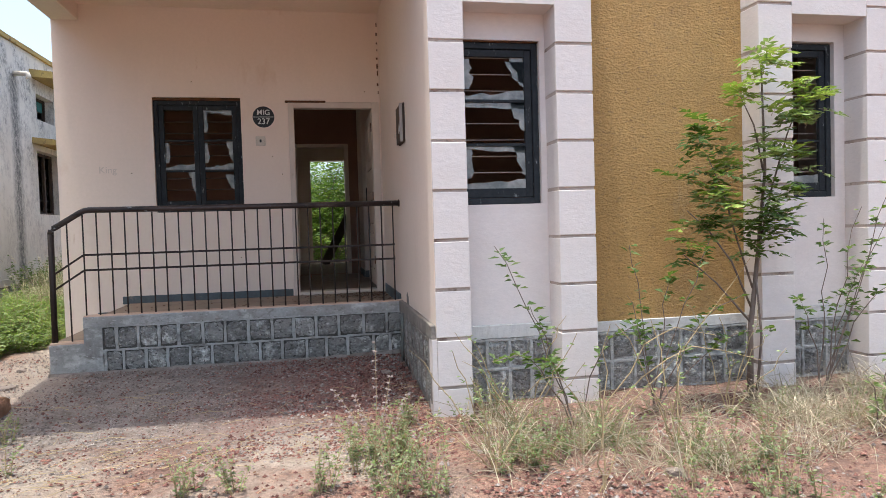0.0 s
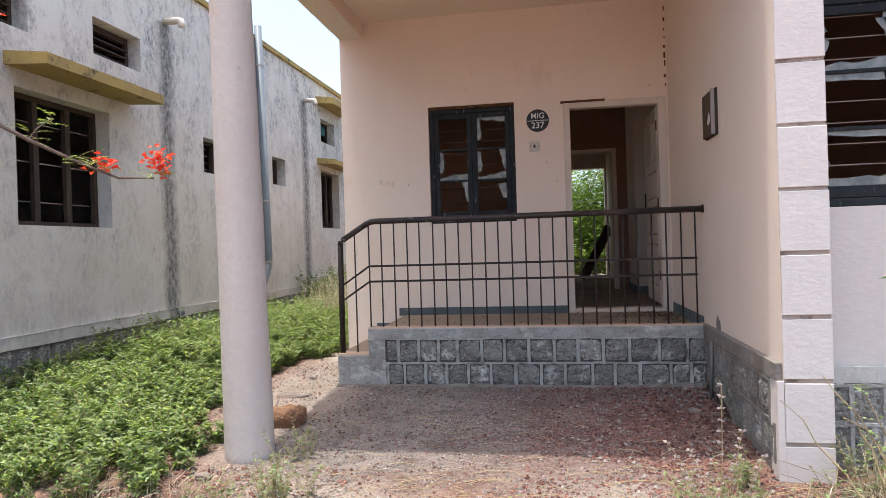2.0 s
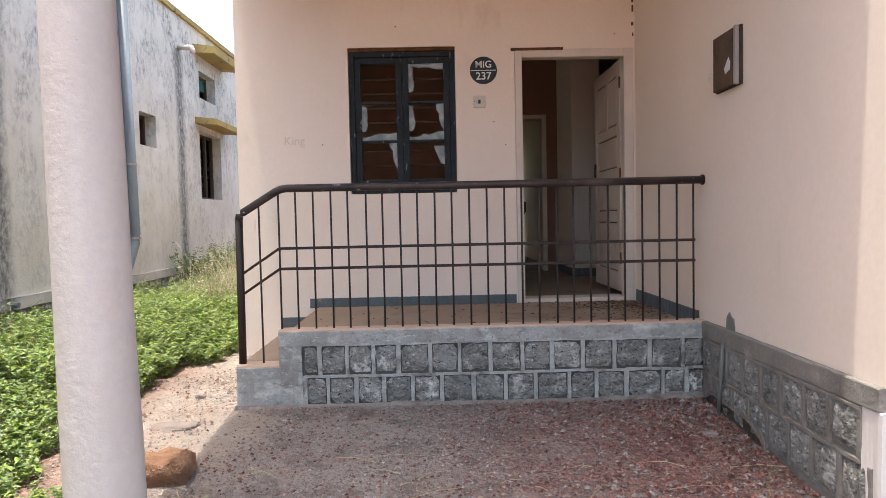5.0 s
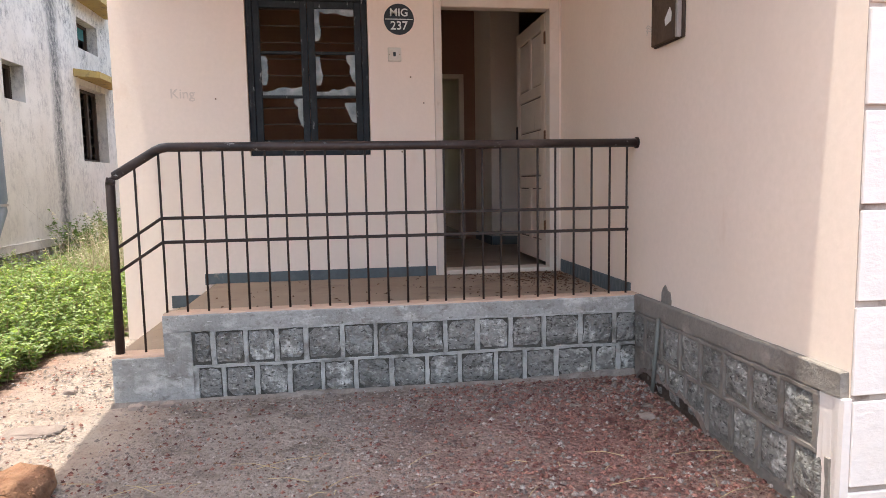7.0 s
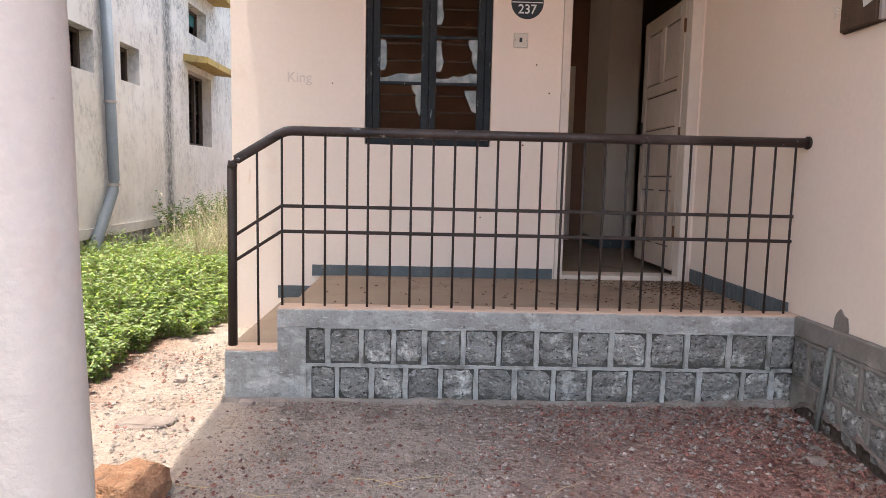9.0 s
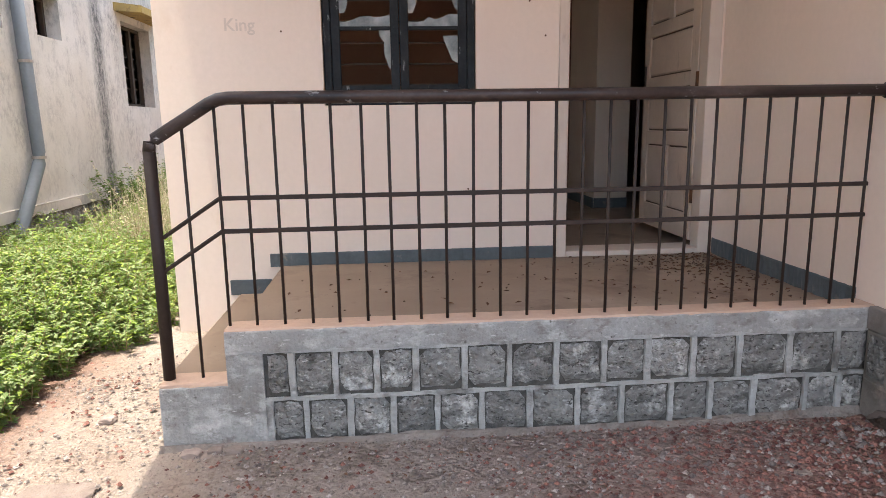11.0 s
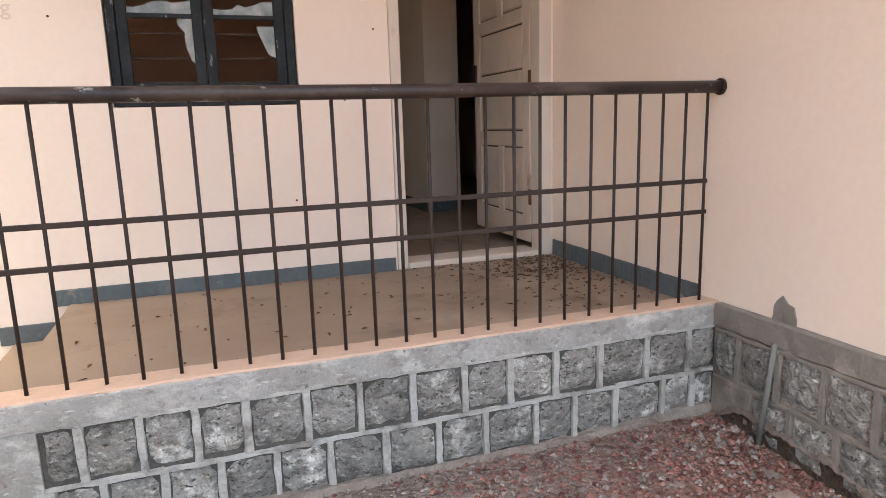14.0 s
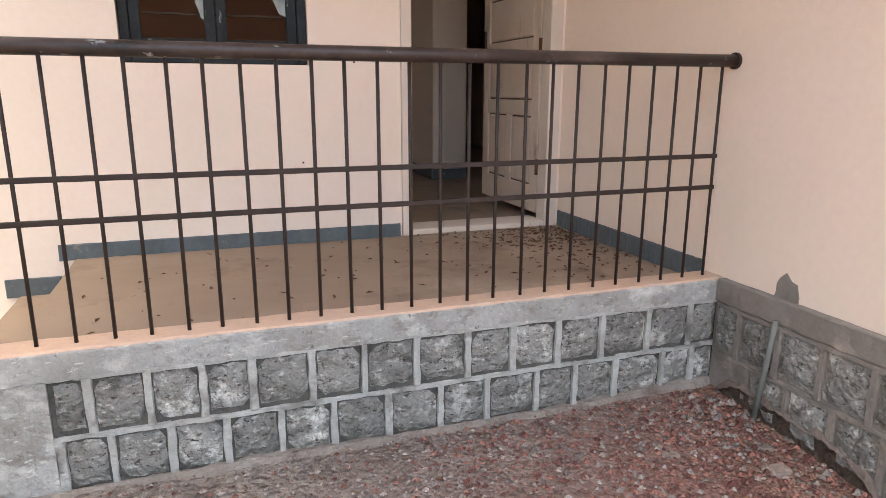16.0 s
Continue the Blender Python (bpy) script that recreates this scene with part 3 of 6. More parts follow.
def footing_mesh(x0, x1, seed):
    """An uneven cement spill along the platform's foot."""
    bm = bmesh.new()
    rings = []
    n = 90
    for i in range(n + 1):
        x = x0 + (x1 - x0) * i / n
        p = Vector((x * 3.1, seed, 0))
        g = ground_height(x, YP)
        top = g + 0.004 + 0.020 * noise.noise(p) + 0.012 * noise.noise(p * 5) + 0.040 * max(0.0, min(1.0, (x + 0.4) / 0.9))
        out = 0.030 + 0.025 * noise.noise(p + Vector((9, 0, 0))) + 0.014 * noise.noise(p * 6)
        mid = 0.028 + 0.012 * noise.noise(p * 3)
        rings.append([bm.verts.new((x, YP + 0.004, top)), bm.verts.new((x, YP - mid * 0.6, top - 0.004)), bm.verts.new((x, YP - mid, g + 0.012)), bm.verts.new((x, YP - mid - out, g - 0.012)), bm.verts.new((x, YP + 0.004, g - 0.03))])
    for r0, r1 in zip(rings, rings[1:]):
        for k in range(5):
            bm.faces.new((r0[k], r0[(k + 1) % 5], r1[(k + 1) % 5], r1[k]))
    bm.faces.new(rings[0])
    bm.faces.new(rings[-1][::-1])
    return bm


def porch_platform():
    rng = random.Random(3)
    p = thing("porch_platform", (-0.9, 9.0, 0), "raised grey cement porch platform faced with rough pointed stones", "porch", kind="structure")
    left = -2.272
    part("body", boxed(left + 0.006, XW, YP, YB, -0.1, FLOORZ - 0.004), CEMENT, p)
    part("coping", strip(left, XW, YP - 0.017, YP + 0.09, 0.480, RIMZ - 0.006, 3), CEMENT, p, "smooth whitish cement band along the top")
    part("rim", strip(left + 0.002, XW, YP - 0.008, YP + 0.115, RIMZ - 0.012, RIMZ + 0.002, 9), RIM, p, "thin strip of pinkish dusty cement")
    part("end_block", strip(left, -2.125, YP - 0.0165, YP + 0.05, -0.05, 0.4795, 15, 8, 0.003), CEMENT, p, "smeared cement end of the stone facing")
    part("floor_slab", boxed(left + 0.002, XW, YP + 0.10, YB, FLOORZ - 0.02, FLOORZ), FLOOR, p, "dusty brown cement floor strewn with grit")
    # Dark sheet behind the stones paints in the gaps' shadow along with moss.
    part("bed", boxed(-2.124, XW, YP - 0.0035, YP + 0.002, 0.05, 0.479), BED, p, "mossy gaps round the stones, their shade painted black")
    part("step", strip(-2.548, left - 0.001, YP - 0.014, YB, -0.1, STEPZ - 0.012, 16, 10, 0.004), CEMENT, p, "weathered cement side step")
    part("tread", boxed(-2.543, left - 0.002, YP + 0.12, YB, STEPZ - 0.03, STEPZ, 0.004), FLOOR, p)
    part("tread_edge", strip(-2.546, left - 0.002, YP - 0.008, YP + 0.12, STEPZ - 0.013, STEPZ + 0.003, 17, 10, 0.003), RIM, p)
    rows = [(0.285, 0.472, [-2.011, -1.834, -1.664, -1.502, -1.297, -1.107, -0.905, -0.698, -0.507, -0.306, -0.100, 0.130, 0.346]),
            (0.085, 0.266, [-2.110, -1.961, -1.779, -1.599, -1.413, -1.224, -1.018, -0.809, -0.615, -0.396, -0.219, -0.023, 0.215, 0.372])]
    pointing(p, YP, -2.124, XW - 0.006, rows, "y", 0.016, None, 0.0115)
    for z0, z1, joints in rows:
        edges = [-2.124] + joints + [XW - 0.006]
        for a, b in zip(edges, edges[1:]):
            if b - a > 0.05:
                stone_piece(p, (a + b) / 2, YP - 0.004, (z0 + z1) / 2, 0, b - a - 0.030, z1 - z0 - 0.014, rng)
    part("footing", footing_mesh(-2.56, XW - 0.032, 4.2), FOOTING, p, "crumbling pale cement spilled along the foot")
    return p


porch_platform()


MOSSY = mat("mossy grey pipe", (0.20, 0.205, 0.185), (0.15, 0.15, 0.135), 0.8, 9.0, 50, 0.3, 0.003)
HOLLOW = mat("dark earth with cavity shade", (0.085, 0.062, 0.05), (0.12, 0.085, 0.065), 0.95, 9.0, 50, 1.0, 0.02)


def wing_side_plinth():
    rng = random.Random(8)
    p = thing("wing_plinth", (XW, 7.4, 0), "grey cement plinth with rough pointed stones along the wing's side", "plinth", kind="structure")
    x = XW - 0.03
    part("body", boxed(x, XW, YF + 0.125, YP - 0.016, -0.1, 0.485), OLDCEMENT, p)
    part("corner_block", strip(YF + 0.004, YF + 0.124, x - 0.006, XW, -0.1, 0.484, 44, 6, 0.003, "y"), PINK, p, "pale painted corner under the pilaster")
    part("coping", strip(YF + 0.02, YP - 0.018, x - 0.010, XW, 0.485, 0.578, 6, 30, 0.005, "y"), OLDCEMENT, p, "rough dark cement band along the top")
    j1 = [YP - 0.16 - JOINT * k for k in range(0, 8)]
    j2 = [YP - 0.23 - JOINT * k for k in range(0, 8)]
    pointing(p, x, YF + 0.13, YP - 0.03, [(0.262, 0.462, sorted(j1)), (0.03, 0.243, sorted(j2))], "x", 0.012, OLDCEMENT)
    stones_row(p, (x - 0.004, YP - 0.088), (0, -1), 1, 0.362, 0.12, 0.185, JOINT, rng)
    stones_row(p, (x - 0.004, j1[0] - JOINT / 2), (0, -1), 7, 0.362, 0.172, 0.185, JOINT, rng)
    stones_row(p, (x - 0.004, j2[0] - JOINT / 2), (0, -1), 7, 0.136, 0.172, 0.20, JOINT, rng)
    bm = bmesh.new()
    v = []
    for k in range(14):
        a = 2 * math.pi * k / 14
        v.append((7.90 + 0.062 * math.cos(a) * rng.uniform(0.8, 1.15), 0.60 + 0.075 * math.sin(a) * rng.uniform(0.75, 1.15)))
    f = bm.faces.new([bm.verts.new((XW - 0.006, a, b)) for a, b in v])
    out = bmesh.ops.extrude_face_region(bm, geom=[f])
    for q in out["geom"]:
        if isinstance(q, bmesh.types.BMVert):
            q.co.x = XW + 0.002
    part("cement_patch", bm, OLDCEMENT, p, "smear of dark cement over the band")
    # Proud dark strip imitates the shaded hollow; no recess is cut.
    for nm, mt, lbl, dx, lo, hi, amp in (("hollow", HOLLOW, "dark strip painting the shaded hollow of the broken plinth foot", 0.017, 0.02, 0.135, 0.035), ("broken_lip", RUBBLE, "ragged pale cement lip over the hollow", 0.024, 0.125, 0.155, 0.028)):
        bm = bmesh.new()
        n = 44
        wave = [0.6 + 1.3 * noise.noise(Vector((k * 0.29, 7.7, 0))) for k in range(n + 1)]
        front, back = [], []
        for k in range(n + 1):
            yy = 8.17 - 0.78 * k / n
            fall = 0.045 * k / n
            rise = math.sin(math.pi * min(1.0, (k + 1) / 22 if k < 11 else (n - k + 1) / 26 if k > 30 else 0.5)) ** 0.6
            top = 0.05 - fall + (hi - 0.05 + amp * wave[k]) * rise + rng.uniform(-0.008, 0.008)
            bot = lo - fall if nm == "hollow" else top - 0.028 * max(0.15, wave[k])
            front.append((bm.verts.new((x - dx, yy, bot)), bm.verts.new((x - dx * 0.7, yy, top))))
            back.append((bm.verts.new((x + 0.004, yy, bot)), bm.verts.new((x + 0.004, yy, top))))
        for k in range(n):
            for q in ((front[k][0], front[k + 1][0], front[k + 1][1], front[k][1]), (front[k][1], front[k + 1][1], back[k + 1][1], back[k][1]), (front[k][0], front[k + 1][0], back[k + 1][0], back[k][0])):
                bm.faces.new(q)
        part(nm, bm, mt, p, lbl)
    pipe = thing("drain_pipe", (0.45, 7.92, 0.03), "thin grey pipe leaning on the plinth", "pipe")
    part("tube", tube(bmesh.new(), [(0.452, 7.888, 0.50), (0.448, 7.905, 0.3), (0.44, 7.93, 0.03)], 0.011, 10), MOSSY, pipe, smooth=True)


wing_side_plinth()


def skirting(name, bm, label):
    structure(name, bm, SKIRT, label, "skirting")


skirting("baseboard_porch_back", strip(-2.345, DOORX0 - 0.012, YB - 0.013, YB, FLOORZ - 0.002, FLOORZ + 0.077, 31, 70, 0.004), "blue grey painted skirting with chipped edges")
skirting("baseboard_porch_side", strip(YP + 0.12, YB - 0.014, XW - 0.014, XW, FLOORZ - 0.002, FLOORZ + 0.10, 32, 60, 0.006, "y"), "blue grey painted skirting with chipped edges")
skirting("baseboard_step", boxed(-2.60, -2.345, YB - 0.011, YB, STEPZ - 0.005, STEPZ + 0.09, 0.003), "short blue grey skirting over the side step")
for nm, args in (("baseboard_passage", (0.437, 0.45, 12.1, 13.04)), ("baseboard_pier", (0.452, 0.79, 12.088, 12.1)), ("baseboard_partition", (-2.7, -0.66, 13.038, 13.05))):
    skirting(nm, boxed(*args, FLOORZ, FLOORZ + 0.10), "dark skirting along the inner wall")

# ---- railing ----


def railing():
    r = thing("porch_railing", (-1.0, 8.29, RIMZ), "black painted iron railing with pipe handrail and thin bars", "railing")
    y = 8.30
    top = 1.494
    px, py = -2.519, y + 0.012
    pts = [(XW - 0.005, y, top), (-1.0, y, top - 0.003), (-2.20, y, top - 0.002), (-2.24, y, top - 0.007), (-2.275, y + 0.001, top - 0.022), (-2.495, py - 0.002, top - 0.155), (-2.514, py, top - 0.172), (px, py, top - 0.20)]
    part("handrail", tube(bmesh.new(), pts, 0.0255, 14), HANDRAIL, r, "thick iron pipe with worn brown paint", smooth=True)
    part("flange", tube(bmesh.new(), [(XW + 0.003, y, top), (XW - 0.012, y, top)], 0.034, 14), IRON, r)
    part("post", tube(bmesh.new(), [(px - 0.006, py, STEPZ - 0.01), (px, py, top - 0.195)], 0.0245, 14), IRON, r, smooth=True)
    for z in (1.104, 0.971):
        part("midrail", boxed(-2.262, 0.452, y - 0.0075, y + 0.0075, z - 0.009, z + 0.009, 0.002), IRON, r, "flat iron strip")
        part("sloped_midrail", tube(bmesh.new(), [(-2.262, y + 0.001, z), (px + 0.005, py, z - 0.165)], 0.0085, 6), IRON, r)
    bar = mesh_of("bar", tube(bmesh.new(), [(0, 0, -0.03), (0, 0, 0.909)], 0.0066, 8), IRON, True)
    rng = random.Random(12)
    for i in range(25):
        ob = part("bar", bar, None, r)
        ob.matrix_basis = pose(-2.259 + 0.1126 * i + rng.uniform(-0.003, 0.003), y, RIMZ + 0.002, rng.uniform(-0.15, 0.15), rng.uniform(-0.12, 0.12), 0)
    part("bar", tube(bmesh.new(), [(-2.388, y + 0.01, STEPZ - 0.01), (-2.388, y + 0.006, top - 0.088)], 0.0066, 8), IRON, r, smooth=True)


railing()

# ---- porch column ----


def column():
    c = thing("porch_column", (-2.626, 6.70, -0.06), "round pale pink painted concrete column with grimy base", "column", kind="structure")
    bm = bmesh.new()
    n, rings = 32, []
    zs = [-0.1 + 3.82 * k / 40 for k in range(41)]
    for z in zs:
        rings.append([bm.verts.new((-2.626 - 0.012 * z + (0.154 - 0.0075 * z + 0.004 * noise.noise(Vector((math.cos(a) * 2, math.sin(a) * 2, z * 1.6)))) * math.cos(a),
                                    6.70 + (0.154 - 0.0075 * z + 0.004 * noise.noise(Vector((math.cos(a) * 2, math.sin(a) * 2, z * 1.6)))) * math.sin(a), z)) for a in [2 * math.pi * k / n for k in range(n)]])
    for r0, r1 in zip(rings, rings[1:]):
        for k in range(n):
            bm.faces.new((r0[k], r0[(k + 1) % n], r1[(k + 1) % n], r1[k]))
    bm.faces.new(rings[0])
    bm.faces.new(rings[-1][::-1])
    part("shaft", bm, COLUMN, c, smooth=True)


column()

# ---- windows ----


def shard(bm, poly, y, th=0.004):
    """A sheet of glass with the outline poly of (x, z)."""
    f = bm.faces.new([bm.verts.new((x, y, z)) for x, z in poly])
    out = bmesh.ops.extrude_face_region(bm, geom=[f])
    for q in out["geom"]:
        if isinstance(q, bmesh.types.BMVert):
            q.co.y = y + th
    return bm


def ragged(a, b, n, rng, amp):
    """Points from a to b with a broken edge."""
    out = []
    for i in range(n + 1):
        t = i / n
        out.append((a[0] + (b[0] - a[0]) * t + (rng.uniform(-amp, amp) if 0 < i < n else 0), a[1] + (b[1] - a[1]) * t + (rng.uniform(-amp, amp) if 0 < i < n else 0)))
    return out


def remnants(kind, x0, x1, z0, z1, y, rng):
    """What is left of a broken pane in the opening: pieces along some of its sides."""
    w, h = x1 - x0, z1 - z0
    polys = []
    if "b" in kind:
        polys.append([(x0, z0), (x1, z0)] + ragged((x1, z0 + h * 0.22), (x0, z0 + h * 0.10), 7, rng, h * 0.045))
    if "l" in kind:
        polys.append([(x0, z0 + h * 0.25), (x0 + w * 0.10, z0 + h * 0.25)] + ragged((x0 + w * 0.16, z0 + h * 0.4), (x0 + w * 0.12, z1 - h * 0.05), 6, rng, w * 0.035) + [(x0, z1 - h * 0.05)])
    if "r" in kind:
        polys.append([(x1, z1)] + [(x1, z0 + h * 0.3)] + ragged((x1 - w * 0.06, z0 + h * 0.35), (x1 - w * 0.22, z1), 6, rng, w * 0.04))
    if "t" in kind:
        polys.append([(x0, z1)] + ragged((x0, z1 - h * 0.08), (x1, z1 - h * 0.16), 7, rng, h * 0.03) + [(x1, z1)])
    if "c" in kind:
        polys.append([(x1, z1 - h * 0.1), (x1, z1 - h * 0.6)] + ragged((x1 - w * 0.12, z1 - h * 0.55), (x1 - w * 0.3, z1 - h * 0.1), 4, rng, w * 0.03))
    return polys


def casement(parent, x0, x1, z0, z1, y, panes, rng, sash=0.052):
    """One leaf: stiles, rails and broken panes; panes from the top: sides at which glass is left."""
    leaf = part("sash", boxed(x0, x0 + sash, y, y + 0.035, z0, z1, 0.004), FRAME, parent)
    part("stile", boxed(x1 - sash, x1, y, y + 0.035, z0, z1, 0.004), FRAME, leaf)
    n = len(panes)
    part("top_rail", boxed(x0 + sash, x1 - sash, y + 0.001, y + 0.034, z1 - sash, z1, 0.003), FRAME, leaf)
    part("bottom_rail", boxed(x0 + sash, x1 - sash, y + 0.001, y + 0.034, z0, z0 + sash * 1.3, 0.003), FRAME, leaf)
    a, b = z0 + sash * 1.3, z1 - sash
    h = (b - a) / n
    for i in range(1, n):
        part("glazing_bar", boxed(x0 + sash, x1 - sash, y + 0.004, y + 0.03, a + h * i - 0.011, a + h * i + 0.011, 0.003), FRAME, leaf)
    for i, kind in enumerate(panes):
        zt = b - h * i - (0.011 if i else 0)
        zb = b - h * (i + 1) + (0.011 if i < n - 1 else 0)
        for poly in remnants(kind, x0 + sash + 0.001, x1 - sash - 0.001, zb, zt, y, rng):
            g = part("pane", shard(bmesh.new(), poly, y + 0.016), GLASS, leaf, "broken dusty glass")
            g.visible_shadow = False


def window(name, x0, x1, z0, z1, y, leaves, bars, label, bar_mat=None, depth=0.07):
    rng = random.Random(int(x0 * 100) + 900)
    w = thing(name, ((x0 + x1) / 2, y, z0), label, "window", kind="structure")
    f = 0.045
    bm = bmesh.new()
    box(bm, x0, x0 + f, y, y + depth, z0, z1, 0.004)
    box(bm, x1 - f, x1, y, y + depth, z0, z1, 0.004)
    box(bm, x0 + f, x1 - f, y + 0.001, y + depth - 0.001, z1 - f, z1, 0.004)
    box(bm, x0 + f, x1 - f, y + 0.001, y + depth - 0.001, z0, z0 + f, 0.004)
    part("window_frame", bm, FRAME, w)
    n = len(leaves)
    lw = (x1 - x0 - 2 * f) / n
    for i, panes in enumerate(leaves):
        casement(w, x0 + f + lw * i + 0.002, x0 + f + lw * (i + 1) - 0.002, z0 + f + 0.003, z1 - f - 0.003, y + 0.012, panes, rng)
    for i in range(bars):
        z = z0 + f + (z1 - z0 - 2 * f) * (i + 0.6) / bars
        part("bar", tube(bmesh.new(), [(x0 + f, y + depth + 0.012, z), (x1 - f, y + depth + 0.012, z)], 0.0035 if bar_mat else 0.006, 6), bar_mat or DARKWOOD, w)
    return w


window("window_1", WINX0 + 0.004, WINX1 - 0.004, WINZ0 + 0.004, WINZ1 - 0.03, YB + 0.03, [("", "lb", "r"), ("tl", "rbl", "c")], 9, "dark painted double casement window with broken panes")
part("lintel_strip", boxed(WINX0, WINX1, YB + 0.012, YB + 0.14, WINZ1 - 0.029, WINZ1 - 0.001), RUST, bpy.data.objects["window_1"])

# ---- front door ----


def front_door():
    d = thing("door_1", ((DOORX0 + DOORX1) / 2, YB, FLOORZ), "open panelled wooden door in a peeling off-white frame", "door", kind="structure")
    fw = 0.085
    y0, y1 = YB - 0.012, YB + 0.10
    part("door_frame", boxed(DOORX0 + 0.002, DOORX0 + fw * 0.75, y0, y1, FLOORZ, DOORZ - 0.002, 0.004), DOORPAINT, d)
    part("jamb", boxed(DOORX1 - fw, DOORX1 - 0.002, y0, y1, FLOORZ, DOORZ - 0.002, 0.004), DOORPAINT, d)
    part("head", boxed(DOORX0 + fw * 0.75, DOORX1 - fw, y0 + 0.001, y1 - 0.001, DOORZ - 0.07, DOORZ - 0.002, 0.004), DOORPAINT, d)
    part("broken_head_edge", boxed(DOORX0 - 0.03, DOORX0 + 0.42, y0 - 0.004, y0 + 0.03, DOORZ - 0.012, DOORZ + 0.012, 0.004), RUST, d, "splintered bare timber along the top")
    part("threshold", boxed(DOORX0 + fw * 0.75, DOORX1 - fw, y0 + 0.002, YB + 0.2, FLOORZ, FLOORZ + 0.035, 0.005), DOORPAINT, d, "worn pale threshold strip")
    # leaf, swung inwards: built closed from the hinge towards -x, then turned
    W, H, T = 0.90, 2.05, 0.040
    hinge = (DOORX1 - fw - 0.004, YB + 0.112, FLOORZ + 0.065)
    m = pose(*hinge, 0, 0, -90)
    # Dark core seen in the grooves: dirt, with their shade painted in.
    leaf = part("leaf", boxed(-W, 0, 0.017, T - 0.017, 0, H, m=m), GRIMESHADE, d)
    st = 0.10

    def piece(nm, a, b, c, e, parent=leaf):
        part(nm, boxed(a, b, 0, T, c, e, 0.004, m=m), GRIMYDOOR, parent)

    piece("stile", -W, -W + st, 0, H)
    piece("stile", -st, 0, 0, H)
    rails = [(0, 0.17), (0.62, 0.72), (1.02, 1.11), (1.40, 1.49), (1.93, H)]
    for a, b in rails:
        piece("rail", -W + st, -st, a, b)
    for (a, b), two in zip([(0.17, 0.62), (0.72, 1.02), (1.11, 1.40), (1.49, 1.93)], (True, False, False, True)):
        if two:
            piece("muntin", -W / 2 - 0.04, -W / 2 + 0.04, a, b)
        cols = [(-W + st, -W / 2 - 0.04), (-W / 2 + 0.04, -st)] if two else [(-W + st, -st)]
        for u, v in cols:
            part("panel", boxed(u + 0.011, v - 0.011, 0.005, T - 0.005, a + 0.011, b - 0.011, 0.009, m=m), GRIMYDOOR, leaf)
    for z in (0.25, 1.0, 1.8):
        part("hinge", boxed(-0.012, 0.012, -0.006, 0.012, z, z + 0.1, 0.002, m=m), RUST, leaf, "rusty iron hinge")
    part("bolt", boxed(-W + 0.02, -W + 0.05, -0.014, 0.0, 1.0, 1.2, 0.003, m=m), IRON, leaf, "black iron bolt")


front_door()


def inner_frame():
    d = thing("door_2", (-0.15, 13.05, FLOORZ), "pale painted inner door frame without a leaf", "door frame", kind="structure")
    part("jamb", boxed(0.235, 0.2985, 13.03, 13.215, FLOORZ, 2.6585, 0.004), DOORPAINT, d)
    part("jamb", boxed(-0.5985, -0.535, 13.03, 13.215, FLOORZ, 2.6585, 0.004), DOORPAINT, d)
    part("head", boxed(-0.535, 0.235, 13.031, 13.214, 2.60, 2.6585, 0.004), DOORPAINT, d)


inner_frame()

# ---- number plate, switch and meter box ----


def text_mesh(body, size, m):
    cu = bpy.data.curves.new(body, "FONT")
    cu.body, cu.size, cu.align_x, cu.align_y, cu.extrude, cu.offset = body, size, "CENTER", "CENTER", 0.0015, size * 0.012
    tmp = bpy.data.objects.new(body, cu)
    me = bpy.data.meshes.new_from_object(tmp)
    bpy.data.objects.remove(tmp)
    me.transform(m)
    me.materials.append(LETTER)
    return me


def number_sign():
    s = thing("number_sign", (-0.802, YB, 2.538), "black painted round house number with white letters", "sign")
    y = YB - 0.003
    bm = bmesh.new()
    bmesh.ops.create_cone(bm, cap_ends=True, segments=48, radius1=0.117, radius2=0.117, depth=0.006, matrix=pose(-0.802, y, 2.538, 90, 0, 0))
    part("disc", bm, BLACK, s)
    part("line", boxed(-0.912, -0.692, y - 0.005, y - 0.003, 2.535, 2.541), LETTER, s)
    part("lettering", text_mesh("MIG", 0.082, pose(-0.802, y - 0.005, 2.586, 90, 0, 0)), None, s)
    part("lettering", text_mesh("237", 0.09, pose(-0.802, y - 0.005, 2.487, 90, 0, 0)), None, s)


number_sign()


def bell_switch():
    s = thing("bell_switch", (-0.842, YB, 2.27), "yellowed white bell push plate with a black hole", "switch")
    y = YB
    part("plate", boxed(-0.895, -0.789, y - 0.014, y, 2.217, 2.323, 0.006), PLASTIC, s)
    part("button_hole", boxed(-0.853, -0.832, y - 0.017, y - 0.013, 2.255, 2.288, 0.002), BLACK, s, "broken black push button")
    for dx in (-0.04, 0.04):
        part("screw", boxed(-0.842 + dx - 0.003, -0.842 + dx + 0.003, y - 0.016, y - 0.013, 2.267, 2.273), RUST, s)


bell_switch()


